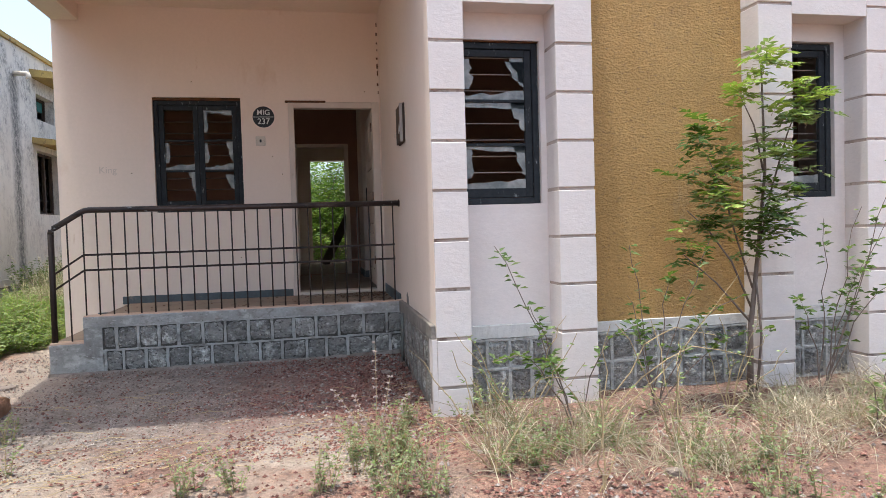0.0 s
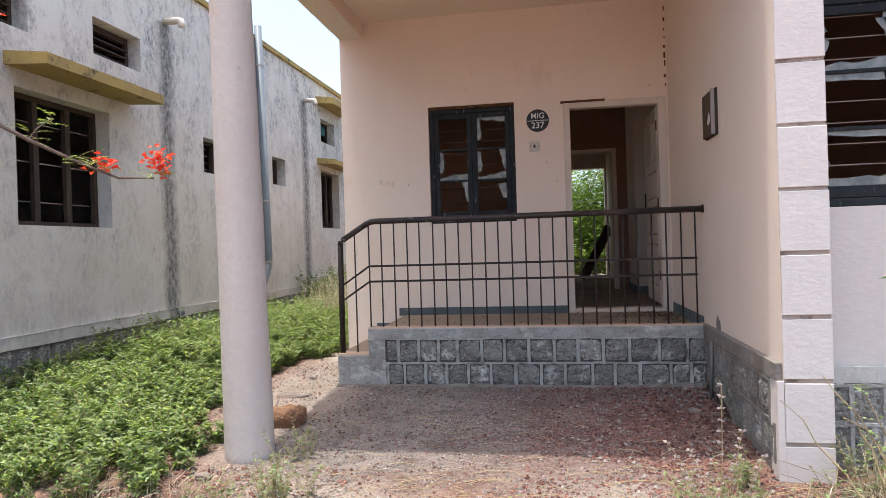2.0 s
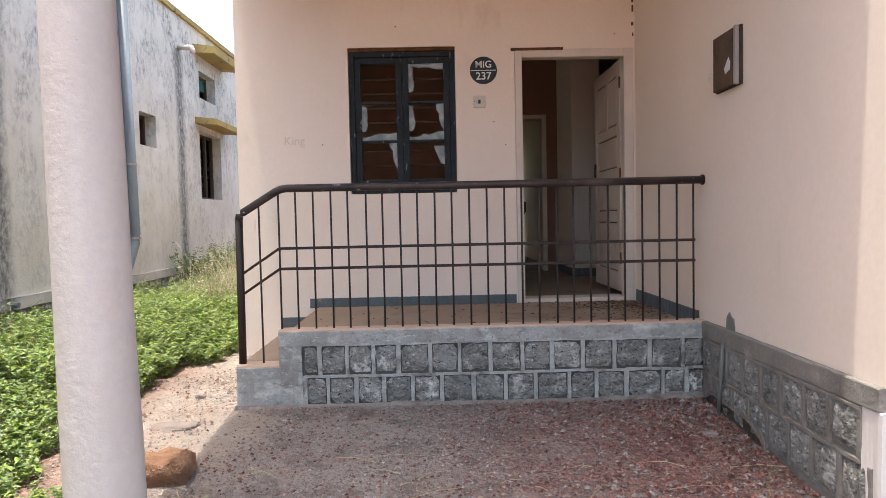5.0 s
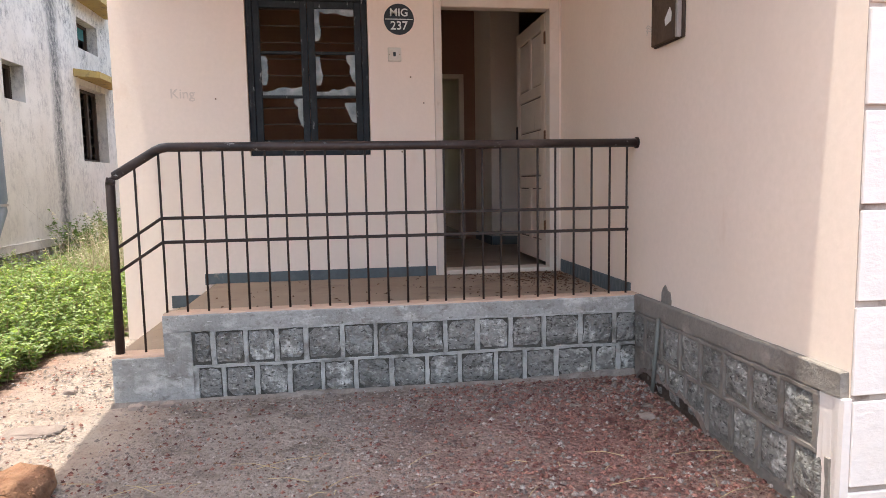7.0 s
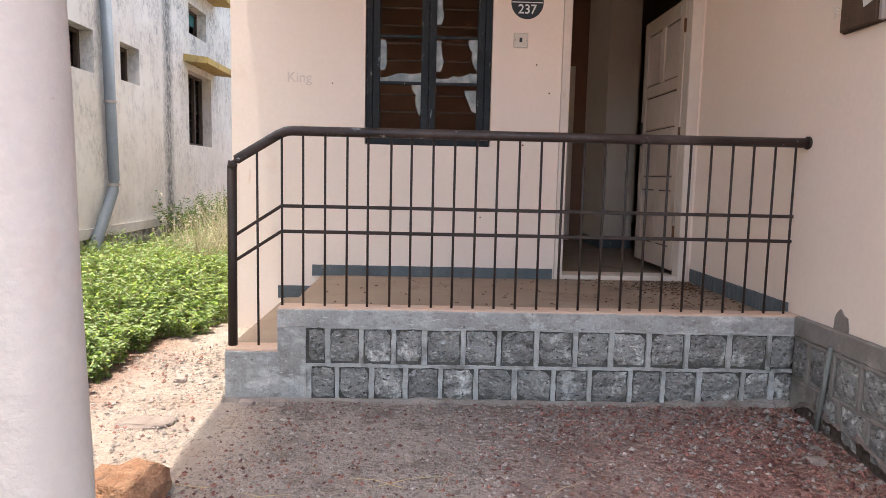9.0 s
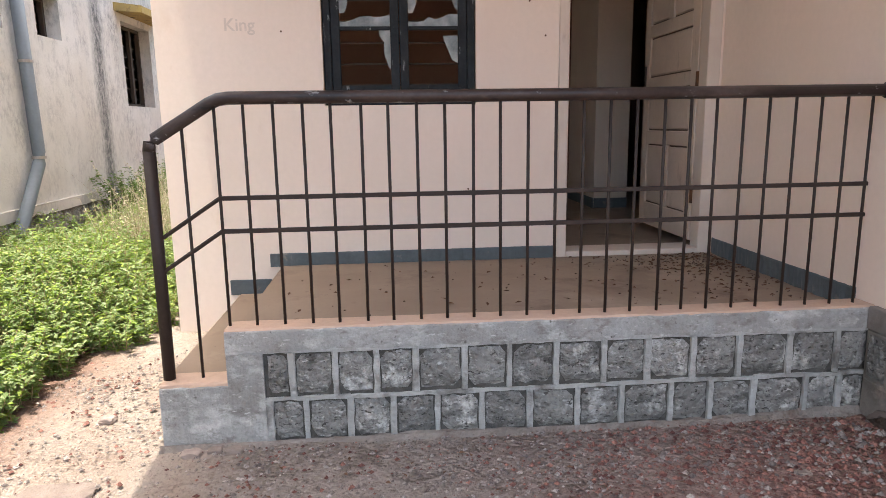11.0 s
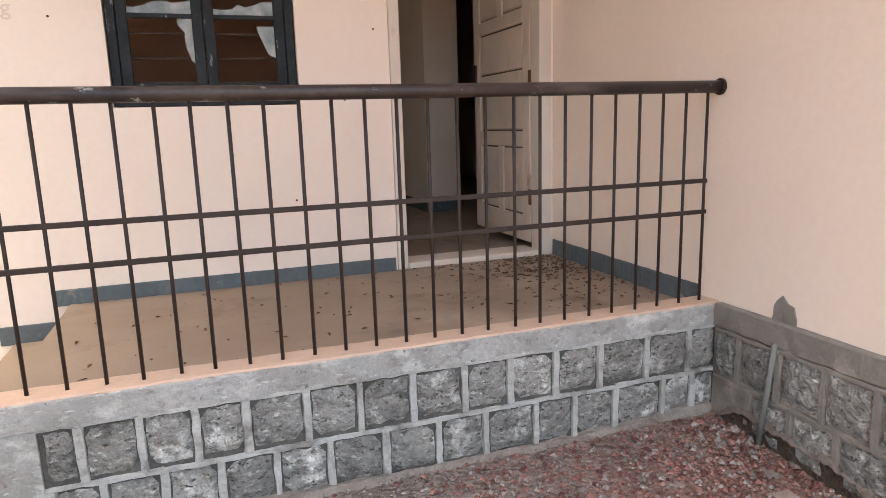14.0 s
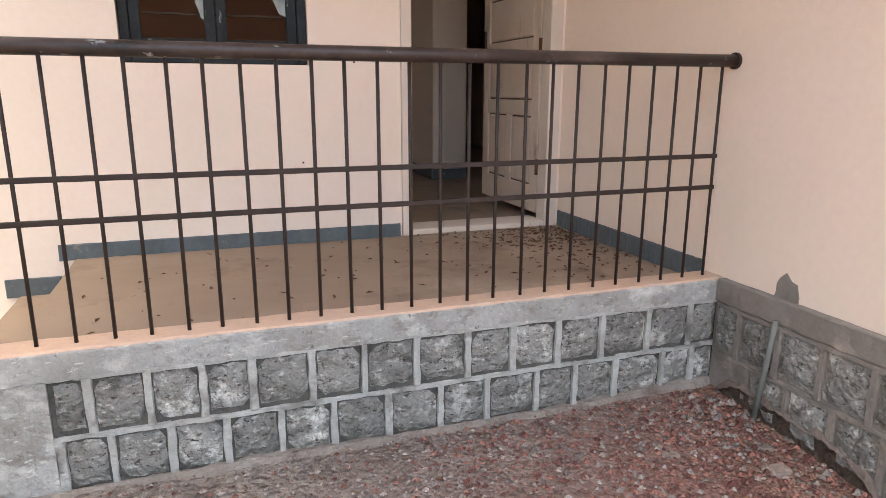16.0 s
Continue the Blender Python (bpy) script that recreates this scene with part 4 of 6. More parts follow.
def meter_box():
    s = thing("meter_box", (XW, 7.905, 2.03), "open rusty steel meter box with a torn pale label", "meter box")
    part("back_board", boxed(XW - 0.018, XW, 7.745, 8.07, 2.00, 2.335, 0.004), DARKWOOD, s)
    part("cover", boxed(XW - 0.038, XW - 0.019, 7.80, 8.062, 2.005, 2.33, 0.006), BRASS, s)
    part("side_strip", boxed(XW - 0.045, XW - 0.019, 7.752, 7.775, 2.003, 2.332, 0.003), LIGHTSTEEL, s, "pale galvanised edge strip")
    bm = bmesh.new()
    rng = random.Random(4)
    v = [(7.83, 2.10), (7.89, 2.085), (7.90, 2.12), (7.87, 2.15), (7.845, 2.175), (7.825, 2.14)]
    f = bm.faces.new([bm.verts.new((XW - 0.040, a, b)) for a, b in v])
    out = bmesh.ops.extrude_face_region(bm, geom=[f])
    for q in out["geom"]:
        if isinstance(q, bmesh.types.BMVert):
            q.co.x = XW - 0.0375
    part("label_scrap", bm, LETTER, s, "torn white paper label")
    for k in range(3):
        part("wire", tube(bmesh.new(), [(XW - 0.03, 8.055, 2.09 + 0.01 * k), (XW - 0.05, 8.075, 2.10 + 0.015 * k), (XW - 0.055, 8.078 + 0.006 * k, 2.075 + 0.02 * k)], 0.002, 5), PLASTIC, s, "loose cut wire")


meter_box()

# ---- the wing's front ----
GROOVES = [0.146 + 0.3395 * k for k in range(-1, 13)]
WY = YF + 0.23                       # plane of the recessed wall


# Brown joint colour: the pilasters' pink with groove shade painted in, plus grime.
GROOVE = mat("grimy joint paint with shade painted in", (0.50, 0.41, 0.35), (0.40, 0.32, 0.27), 0.9, 6.0, 40, 0.3, 0.004, stains=[((0.16, 0.11, 0.085), 9.0, 0.55, 0.7, (1, 1, 1))])


def pilaster(name, x0, x1, y1, corner=False):
    p = thing(name, ((x0 + x1) / 2, YF + 0.1, 0), "pale pink rusticated pilaster with dark joints", "pilaster", "front pilasters", "structure")
    if corner:
        part("core", boxed(XW + 0.2, x1 - 0.001, YF + 0.016, y1, -0.15, CEIL + 0.6), PINK, p)
        part("joint_bed", boxed(x0 + 0.002, x1 - 0.002, YF + 0.013, YF + 0.0158, -0.15, CEIL + 0.6), GROOVE, p, "grimy recessed joints with shade painted in")
    else:
        part("core", boxed(x0 + 0.002, x1 - 0.002, YF + 0.013, y1, -0.15, CEIL + 0.6), GROOVE, p, "grimy recessed joints with shade painted in")
    rng = random.Random(int(x0 * 100))
    for a, b in zip(GROOVES, GROOVES[1:]):
        bm = bmesh.new()
        box(bm, x0 + rng.uniform(-0.002, 0.002), x1 + rng.uniform(-0.002, 0.002), YF + rng.uniform(-0.002, 0.002), YF + 0.0135 if corner else y1 + 0.001, a + 0.011 + rng.uniform(-0.002, 0.002), b - 0.011 + rng.uniform(-0.002, 0.002), 0.003)
        part("block", bm, PINK, p)


for nm, a, b in (("pilaster_1", XW, 0.752), ("pilaster_2", 1.413, 1.686), ("pilaster_3", 3.020, 3.305), ("pilaster_4", 3.962, 4.25)):
    pilaster(nm, a, b, WY, nm == "pilaster_1")
W1 = (0.70, 1.372, 1.41, 2.60)
W2 = (3.26, 3.872, 1.41, 2.65)
structure("wall_wing_front", wall_mesh("y", WY, WY + 0.2, XW + 0.2, 6.0, -0.15, CEIL + 0.6, [W1, W2]), PINK, "pale pink plaster wall between the pilasters")
for nm, a, b in (("lintel_1", 0.743, 1.413), ("lintel_2", 3.305, 3.962)):
    structure(nm, boxed(a, b, YF + 0.004, WY, 2.79, CEIL + 0.6), PINK, "pale pink lintel over the window recess", "lintel")
structure("ochre_panel", boxed(1.686, 3.020, WY - 0.02, WY - 0.001, 0.51, CEIL + 0.6), OCHRE, "rough scored ochre plaster panel", "wall panel")
# Pale steel bars: the daylight falling on them is put into the colour.
window("window_2", W1[0] + 0.003, W1[1] - 0.003, W1[2] + 0.003, W1[3] - 0.01, WY + 0.035, [("lbrc", "rt", "blrt")], 9, "dark painted casement window with broken glass", LIGHTSTEEL)
window("window_3", W2[0] + 0.003, W2[1] - 0.003, W2[2] + 0.003, W2[3] - 0.01, WY + 0.035, [("", "", "b")], 11, "dark painted casement window with broken glass", LIGHTSTEEL)
part("lintel_strip", boxed(W1[0], W1[1], WY + 0.02, WY + 0.12, W1[3] - 0.009, W1[3] - 0.001), RUST, bpy.data.objects["window_2"])


BANDWASH = mat("whitish cement wash", (0.58, 0.565, 0.535), (0.48, 0.465, 0.44), 0.9, 3.0, 40, 0.4, 0.005, grain=0.2, stains=[((0.36, 0.33, 0.30), 4.0, 0.55, 0.72, (1, 1, 1))])


def front_plinth(name, x0, x1, rows, seed, ypl):
    rng = random.Random(seed)
    p = thing(name, ((x0 + x1) / 2, ypl, 0), "grey stone plinth with raised pale pointing under the front wall", "plinth", "front plinths", "structure")
    part("body", boxed(x0, x1, ypl, WY - 0.001, -0.15, rows), CEMENT, p)
    part("band", strip(x0 + 0.002, x1 - 0.002, ypl - 0.012, ypl + 0.004, 0.436, rows + 0.002, seed, 24, 0.003), BANDWASH, p, "whitish washed cement band")
    n = max(2, round((x1 - x0) / 0.19))
    pitch = (x1 - x0) / n
    joints = [x0 + pitch * k for k in range(1, n)]
    pointing(p, ypl, x0 + 0.003, x1 - 0.003, [(0.222, 0.415, joints), (-0.02, 0.200, joints)], "y", 0.015)
    stones_row(p, (x0 + pitch / 2, ypl - 0.004), (1, 0), n, 0.318, pitch - 0.03, 0.18, pitch, rng)
    stones_row(p, (x0 + pitch / 2, ypl - 0.004), (1, 0), n, 0.092, pitch - 0.03, 0.205, pitch, rng)


front_plinth("plinth_window_a", 0.743, 1.413, 0.53, 3, WY - 0.03)
front_plinth("plinth_panel", 1.686, 3.020, 0.51, 4, WY - 0.035)
front_plinth("plinth_window_b", 3.305, 3.962, 0.53, 5, WY - 0.03)

# ---- the neighbouring house ----


def neighbour():
    h = thing("neighbour_house", (XN - 2.5, 12.0, 0), "weathered white lime-washed single storey house with black algae stains", "house")
    top = 4.82
    W1n, W2n = (8.14, 9.46, 1.58, 2.87), (16.31, 17.50, 1.73, 2.98)
    V0, V1, V2 = (7.49, 8.33, 3.42, 3.85), (9.24, 10.08, 3.48, 3.89), (16.38, 17.28, 3.60, 4.10)
    S1, S2, S3 = (11.48, 12.07, 2.42, 2.92), (12.54, 13.12, 2.43, 2.94), (13.815, 14.395, 2.455, 2.95)
    holes = [W1n, W2n, V0, V1, V2, S1, S2, S3]
    part("wall", wall_mesh("x", XN - 0.23, XN, 3.0, 21.0, 0.0, top, holes), LIME, h)
    # Back and inner walls in dark cement: the rooms' dimness is in the colour.
    part("back_wall", wall_mesh("x", XN - 6.0, XN - 5.8, 3.0, 21.0, 0.0, top), OLDCEMENT, h)
    part("end_wall", wall_mesh("y", 2.8, 3.0, XN - 6.0, XN, 0.0, top), LIME, h)
    part("end_wall", wall_mesh("y", 21.0, 21.2, XN - 6.0, XN, 0.0, top), LIME, h)
    part("inner_wall", wall_mesh("x", XN - 2.6, XN - 2.5, 3.0, 21.0, 0.45, 3.98), OLDCEMENT, h)
    part("inner_floor", boxed(XN - 5.8, XN - 0.23, 3.0, 21.0, 0.3, 0.45), FLOOR, h)
    part("roof", boxed(XN - 5.8, XN - 0.23, 3.0, 21.0, 3.98, 4.12), CEMENT, h)
    part("inner_wall", wall_mesh("y", 10.9, 11.05, XN - 5.8, XN - 0.23, 0.45, 3.98), OLDCEMENT, h)
    part("inner_wall", wall_mesh("y", 15.3, 15.45, XN - 5.8, XN - 0.23, 0.45, 3.98), OLDCEMENT, h)
    part("parapet_edge", strip(3.0, 21.0, XN + 0.05, XN - 0.26, top, top + 0.075, 12, 90, 0.006, "y"), COPING, h, "mustard and black stained parapet edge")
    part("plinth_band", strip(3.0, 21.0, XN + 0.035, XN - 0.02, 0.44, 0.56, 13, 90, 0.006, "y"), LIME, h)
    rng = random.Random(21)
    part("plinth", boxed(XN - 0.02, XN + 0.012, 3.0, 21.0, -0.1, 0.44), OLDCEMENT, h)
    stones_row(h, (XN + 0.014, 3.2), (0, 1), 78, 0.33, 0.1775, 0.195, 0.225, rng)
    stones_row(h, (XN + 0.014, 3.28), (0, 1), 78, 0.11, 0.1775, 0.20, 0.225, rng)

    def chajja(name, y0, y1, z, out, thick=0.09):
        bm = bmesh.new()
        n = 14
        prev = None
        for i in range(n + 1):
            yy = y0 + (y1 - y0) * i / n
            j = rng.uniform(-0.006, 0.006)
            ring = [bm.verts.new((XN, yy, z)), bm.verts.new((XN + out + j, yy, z - 0.03)), bm.verts.new((XN + out + j, yy, z - 0.03 + thick)), bm.verts.new((XN, yy, z + thick + 0.02))]
            if prev:
                for k in range(4):
                    bm.faces.new((prev[k], prev[(k + 1) % 4], ring[(k + 1) % 4], ring[k]))
            else:
                bm.faces.new(ring)
            prev = ring
        bm.faces.new(prev[::-1])
        part(name, bm, COPING, h, "mustard painted concrete sunshade with black stains")

    chajja("sunshade", 8.03, 9.83, 3.04, 0.457, 0.105)
    chajja("sunshade", 16.1, 17.75, 3.09, 0.40, 0.10)
    chajja("sunshade", 16.12, 17.75, 4.37, 0.40, 0.13)

    def opening(box4, mull, bars, leafs):
        y0, y1, z0, z1 = box4
        x = XN - 0.228
        f = 0.05
        w = part("window", boxed(x, x + 0.06, y0, y0 + f, z0, z1, 0.004), DARKWOOD, h, "dark timber window")
        part("frame", boxed(x, x + 0.06, y1 - f, y1, z0, z1, 0.004), DARKWOOD, w)
        part("frame", boxed(x + 0.001, x + 0.059, y0 + f, y1 - f, z0, z0 + f, 0.004), DARKWOOD, w)
        part("frame", boxed(x + 0.001, x + 0.059, y0 + f, y1 - f, z1 - f, z1, 0.004), DARKWOOD, w)
        for k in range(1, mull):
            yy = y0 + (y1 - y0) * k / mull
            part("mullion", boxed(x + 0.003, x + 0.057, yy - 0.035, yy + 0.035, z0 + f, z1 - f, 0.004), DARKWOOD, w)
        for k in range(bars):
            z = z0 + f + (z1 - z0 - 2 * f) * (k + 0.5) / bars
            part("bar", tube(bmesh.new(), [(x - 0.02, y0 + f, z), (x - 0.02, y1 - f, z)], 0.007, 6), LIGHTSTEEL, w)
        for a, b in leafs:
            part("glass", boxed(x + 0.02, x + 0.026, y0 + f + (y1 - y0 - 2 * f) * a, y0 + f + (y1 - y0 - 2 * f) * b, z0 + (z1 - z0) * 0.5, z1 - f), TEAL, w, "bluish green glass")
        return w

    opening((W1n[0], W1n[1], W1n[2], W1n[3]), 3, 3, [])
    opening(W2n, 3, 7, [])
    opening(V2, 2, 3, [(0.02, 0.45), (0.55, 0.98)])
    for v in (V0, V1):
        w = opening(v, 1, 0, [])
        for k in range(4):
            z = v[2] + 0.07 + k * 0.085
            part("louvre", boxed(XN - 0.215, XN - 0.135, v[0] + 0.05, v[1] - 0.05, z, z + 0.012, m=None), DARKWOOD, w)
    for s in (S1, S2, S3):
        opening(s, 1, 4, [])
    # drainage
    part("drainpipe", tube(bmesh.new(), [(XN + 0.09, 13.20, 5.05), (XN + 0.09, 13.34, 1.14), (XN + 0.09, 13.32, 1.02), (XN + 0.12, 12.93, 0.60), (XN + 0.13, 12.72, 0.36), (XN + 0.13, 12.66, 0.0)], 0.066, 14), PVC, h, "grey plastic drainpipe with a kicked foot", smooth=True)
    for y, z in ((13.338, 1.07), (13.305, 2.10), (13.222, 4.37)):
        part("pipe_collar", tube(bmesh.new(), [(XN + 0.09, y, z), (XN + 0.09, y, z + 0.03)], 0.076, 14), LIGHTSTEEL, h, "pale pipe clip")
    for y in (10.60, 15.42):
        part("spout", tube(bmesh.new(), [(XN - 0.02, y, 4.27), (XN + 0.20, y, 4.27), (XN + 0.235, y, 4.262), (XN + 0.25, y, 4.22), (XN + 0.25, y, 4.18)], 0.045, 12), PLASTIC, h, "white plastic rain spout", smooth=True)
        part("stub_pipe", tube(bmesh.new(), [(XN + 0.03, y + 0.07, 0.5), (XN + 0.10, y + 0.07, 0.49)], 0.03, 8), PVC, h)


TEAL = mat("blue green window glass", (0.03, 0.13, 0.13), (0.05, 0.17, 0.16), 0.2, 3.0, 30, 0.02, 0.002)
neighbour()

# ---- plants ----


class Batch:
    """Gathers many small leaves, blades and twigs into one mesh."""

    def __init__(self):
        self.v, self.f, self.m = [], [], []

    def leaf(self, at, way, side, length, width, slot=0, fold=0.25):
        at, way, side = Vector(at), Vector(way).normalized(), Vector(side)
        side = side - way * side.dot(way)
        side = side.normalized() if side.length > 1e-4 else way.orthogonal().normalized()
        up = way.cross(side)
        k = len(self.v)
        mid = at + way * (length * 0.42)
        self.v += [tuple(at), tuple(mid + side * width / 2 + up * width * fold), tuple(at + way * length), tuple(mid - side * width / 2 + up * width * fold)]
        self.f += [(k, k + 1, k + 2), (k, k + 2, k + 3)]
        self.m += [slot, slot]

    def blade(self, at, way, droop, length, width, slot=0, n=3):
        at, d = Vector(at), Vector(way).normalized()
        side = d.cross(Vector((0.3, 0.7, 0.2))).normalized() * width / 2
        k0 = len(self.v)
        p = at.copy()
        for i in range(n + 1):
            w = 1 - 0.85 * i / n
            self.v += [tuple(p + side * w), tuple(p - side * w)]
            d = (d + Vector((0, 0, -droop / n))).normalized()
            p = p + d * (length / n)
            if i:
                k = k0 + 2 * i
                self.f.append((k - 2, k - 1, k + 1, k))
                self.m.append(slot)

    def twig(self, pts, r0, r1, slot=0, n=4):
        k0 = len(self.v)
        pts = [Vector(p) for p in pts]
        for i, p in enumerate(pts):
            d = (pts[min(i + 1, len(pts) - 1)] - pts[max(i - 1, 0)]).normalized()
            a = d.orthogonal().normalized()
            b = d.cross(a)
            r = r0 + (r1 - r0) * i / (len(pts) - 1)
            for j in range(n):
                t = 2 * math.pi * j / n
                self.v.append(tuple(p + r * (math.cos(t) * a + math.sin(t) * b)))
            if i:
                for j in range(n):
                    q = k0 + (i - 1) * n
                    self.f.append((q + j, q + (j + 1) % n, q + n + (j + 1) % n, q + n + j))
                    self.m.append(slot)

    def chip(self, at, s, rng, slot=0):
        """A small irregular stone."""
        k = len(self.v)
        x, y, z = at
        for sx, sy, sz in ((1, 0, 0), (0, 1, 0), (-1, 0, 0), (0, -1, 0), (0.1, 0.1, 1), (0, 0, -0.6)):
            self.v.append((x + sx * s * rng.uniform(0.6, 1.2), y + sy * s * rng.uniform(0.6, 1.2), z + sz * s * rng.uniform(0.4, 0.8)))
        for a, b in ((0, 1), (1, 2), (2, 3), (3, 0)):
            self.f += [(k + a, k + b, k + 4), (k + b, k + a, k + 5)]
            self.m += [slot, slot]

    def mesh(self, name, materials):
        me = bpy.data.meshes.new(name)
        me.from_pydata(self.v, [], self.f)
        for mt in materials:
            me.materials.append(mt)
        me.polygons.foreach_set("material_index", np.array(self.m, dtype=np.int32))
        me.update()
        return me


def rnd_dir(rng, up=0.0):
    a = rng.uniform(0, 2 * math.pi)
    z = rng.uniform(-0.3, 0.6) + up
    return Vector((math.cos(a), math.sin(a), z))


def weed(b, x, y, h, rng, stem=0, leaf=1, size=0.045, stems=4, lush=1.0):
    """A leafy weed: thin stems with leaves all along."""
    z = ground_height(x, y)
    for s in range(stems):
        a = rng.uniform(0, 2 * math.pi)
        lean = rng.uniform(0.1, 0.6)
        tip = Vector((x + math.cos(a) * lean * h, y + math.sin(a) * lean * h, z + h * rng.uniform(0.7, 1.0)))
        foot = Vector((x + rng.uniform(-0.03, 0.03), y + rng.uniform(-0.03, 0.03), z - 0.02))
        b.twig([foot, foot.lerp(tip, 0.5) + Vector((0, 0, 0.05 * h)), tip], 0.003, 0.0015, stem, 3)
        n = int((8 + 9 * h / 0.4) * lush)
        for k in range(n):
            t = rng.uniform(0.12, 1.0)
            p = foot.lerp(tip, t) + Vector((0, 0, 0.05 * h * (1 - abs(2 * t - 1))))
            d = rnd_dir(rng)
            b.leaf(p, d, Vector((-d.y, d.x, rng.uniform(-0.4, 0.4))), size * rng.uniform(0.6, 1.25), size * rng.uniform(0.4, 0.65), leaf if rng.random() < 0.8 else leaf + 1)


def tuft(b, x, y, h, rng, slot, blades=26, spread=0.5, width=0.005):
    z = ground_height(x, y)
    for k in range(blades):
        a = rng.uniform(0, 2 * math.pi)
        t = rng.uniform(0.1, 1.0) * spread
        b.blade((x + rng.uniform(-0.05, 0.05), y + rng.uniform(-0.05, 0.05), z - 0.01), (math.cos(a) * t, math.sin(a) * t, 1), rng.uniform(0.3, 2.0), h * rng.uniform(0.5, 1.2), width * rng.uniform(0.6, 1.3), slot)


def stuff(name, batch, materials, label, category):
    return tagged(part(name, batch.mesh(name, materials), None), label, category, kind="stuff")


def green_strip():
    rng = random.Random(31)
    b = Batch()
    made = 0
    while made < 2700:
        x, y = rng.uniform(-5.45, -2.75), rng.uniform(3.6, 15.5) if rng.random() < 0.6 else rng.uniform(6.5, 12.5)
        edge = -3.05 - 0.28 * noise.noise(Vector((y * 0.9, 3.1, 0))) - (0.22 if y > 7.0 else 0.0) + (0.22 if y > 9.4 else 0.0)
        if y < 7.0:
            edge = -2.80 - 0.25 * max(0, min(1, (7.0 - y) / 1.2)) + 0.25 * noise.noise(Vector((y * 1.7, 1, 4)))
        if x > edge:
            continue
        lush = noise.noise(Vector((x * 0.8, y * 0.8, 2)))
        near_front = y < 5.9 + 0.9 * noise.noise(Vector((x * 1.1, 0.5, y * 0.7)))
        if x < -4.75 and rng.random() < 0.8:
            continue
        if near_front and rng.random() < 0.42 + 0.9 * noise.noise(Vector((x * 1.3, y * 1.3, 8))):
            continue
        h = 0.20 + 0.10 * lush + rng.uniform(-0.06, 0.08) + (0.13 if y > 8.3 else 0.0)
        h *= (0.75 if near_front else 1.0) * (0.45 + 0.55 * min(1.0, (edge - x) / 0.5)) * rng.uniform(0.75, 1.2)
        weed(b, x, y, max(0.07, h), rng, 0, 1, 0.044 if not near_front else 0.034, 4, 1.6)
        made += 1
    stuff("green_weeds", b, [STALK, LEAF, LEAFYOUNG], "dense low green leafy weeds between the houses", "weeds")
    b = Batch()
    # Deep green leaves carry the wall's shadow strip in their colour.
    for _ in range(420):
        x, y = rng.uniform(-5.4, -4.55), rng.uniform(4.0, 13.5)
        weed(b, x, y, rng.uniform(0.1, 0.3), rng, 0, 1, 0.05, 4)
    for _ in range(40):
        weed(b, rng.uniform(-5.3, -4.4), rng.uniform(14.4, 16.2), rng.uniform(0.5, 0.95), rng, 0, 1, 0.06, 5)
    stuff("shaded_weeds", b, [BARK, LEAFDARK, LEAFDARK], "dark weeds along the neighbour's plinth, shade put into their green", "weeds")
    b = Batch()
    for _ in range(170):
        y = rng.uniform(11.6, 16.0)
        x = rng.uniform(-4.3, -3.0)
        tuft(b, x, y, rng.uniform(0.6, 1.15), rng, 0, 14, 0.35, 0.006)
        weed(b, x, y, rng.uniform(0.5, 1.0), rng, 0, 1, 0.035, 3)
    stuff("tall_dry_weeds", b, [DRY, DRY, LEAF], "tall straw coloured dry weeds beyond the porch", "weeds")


green_strip()


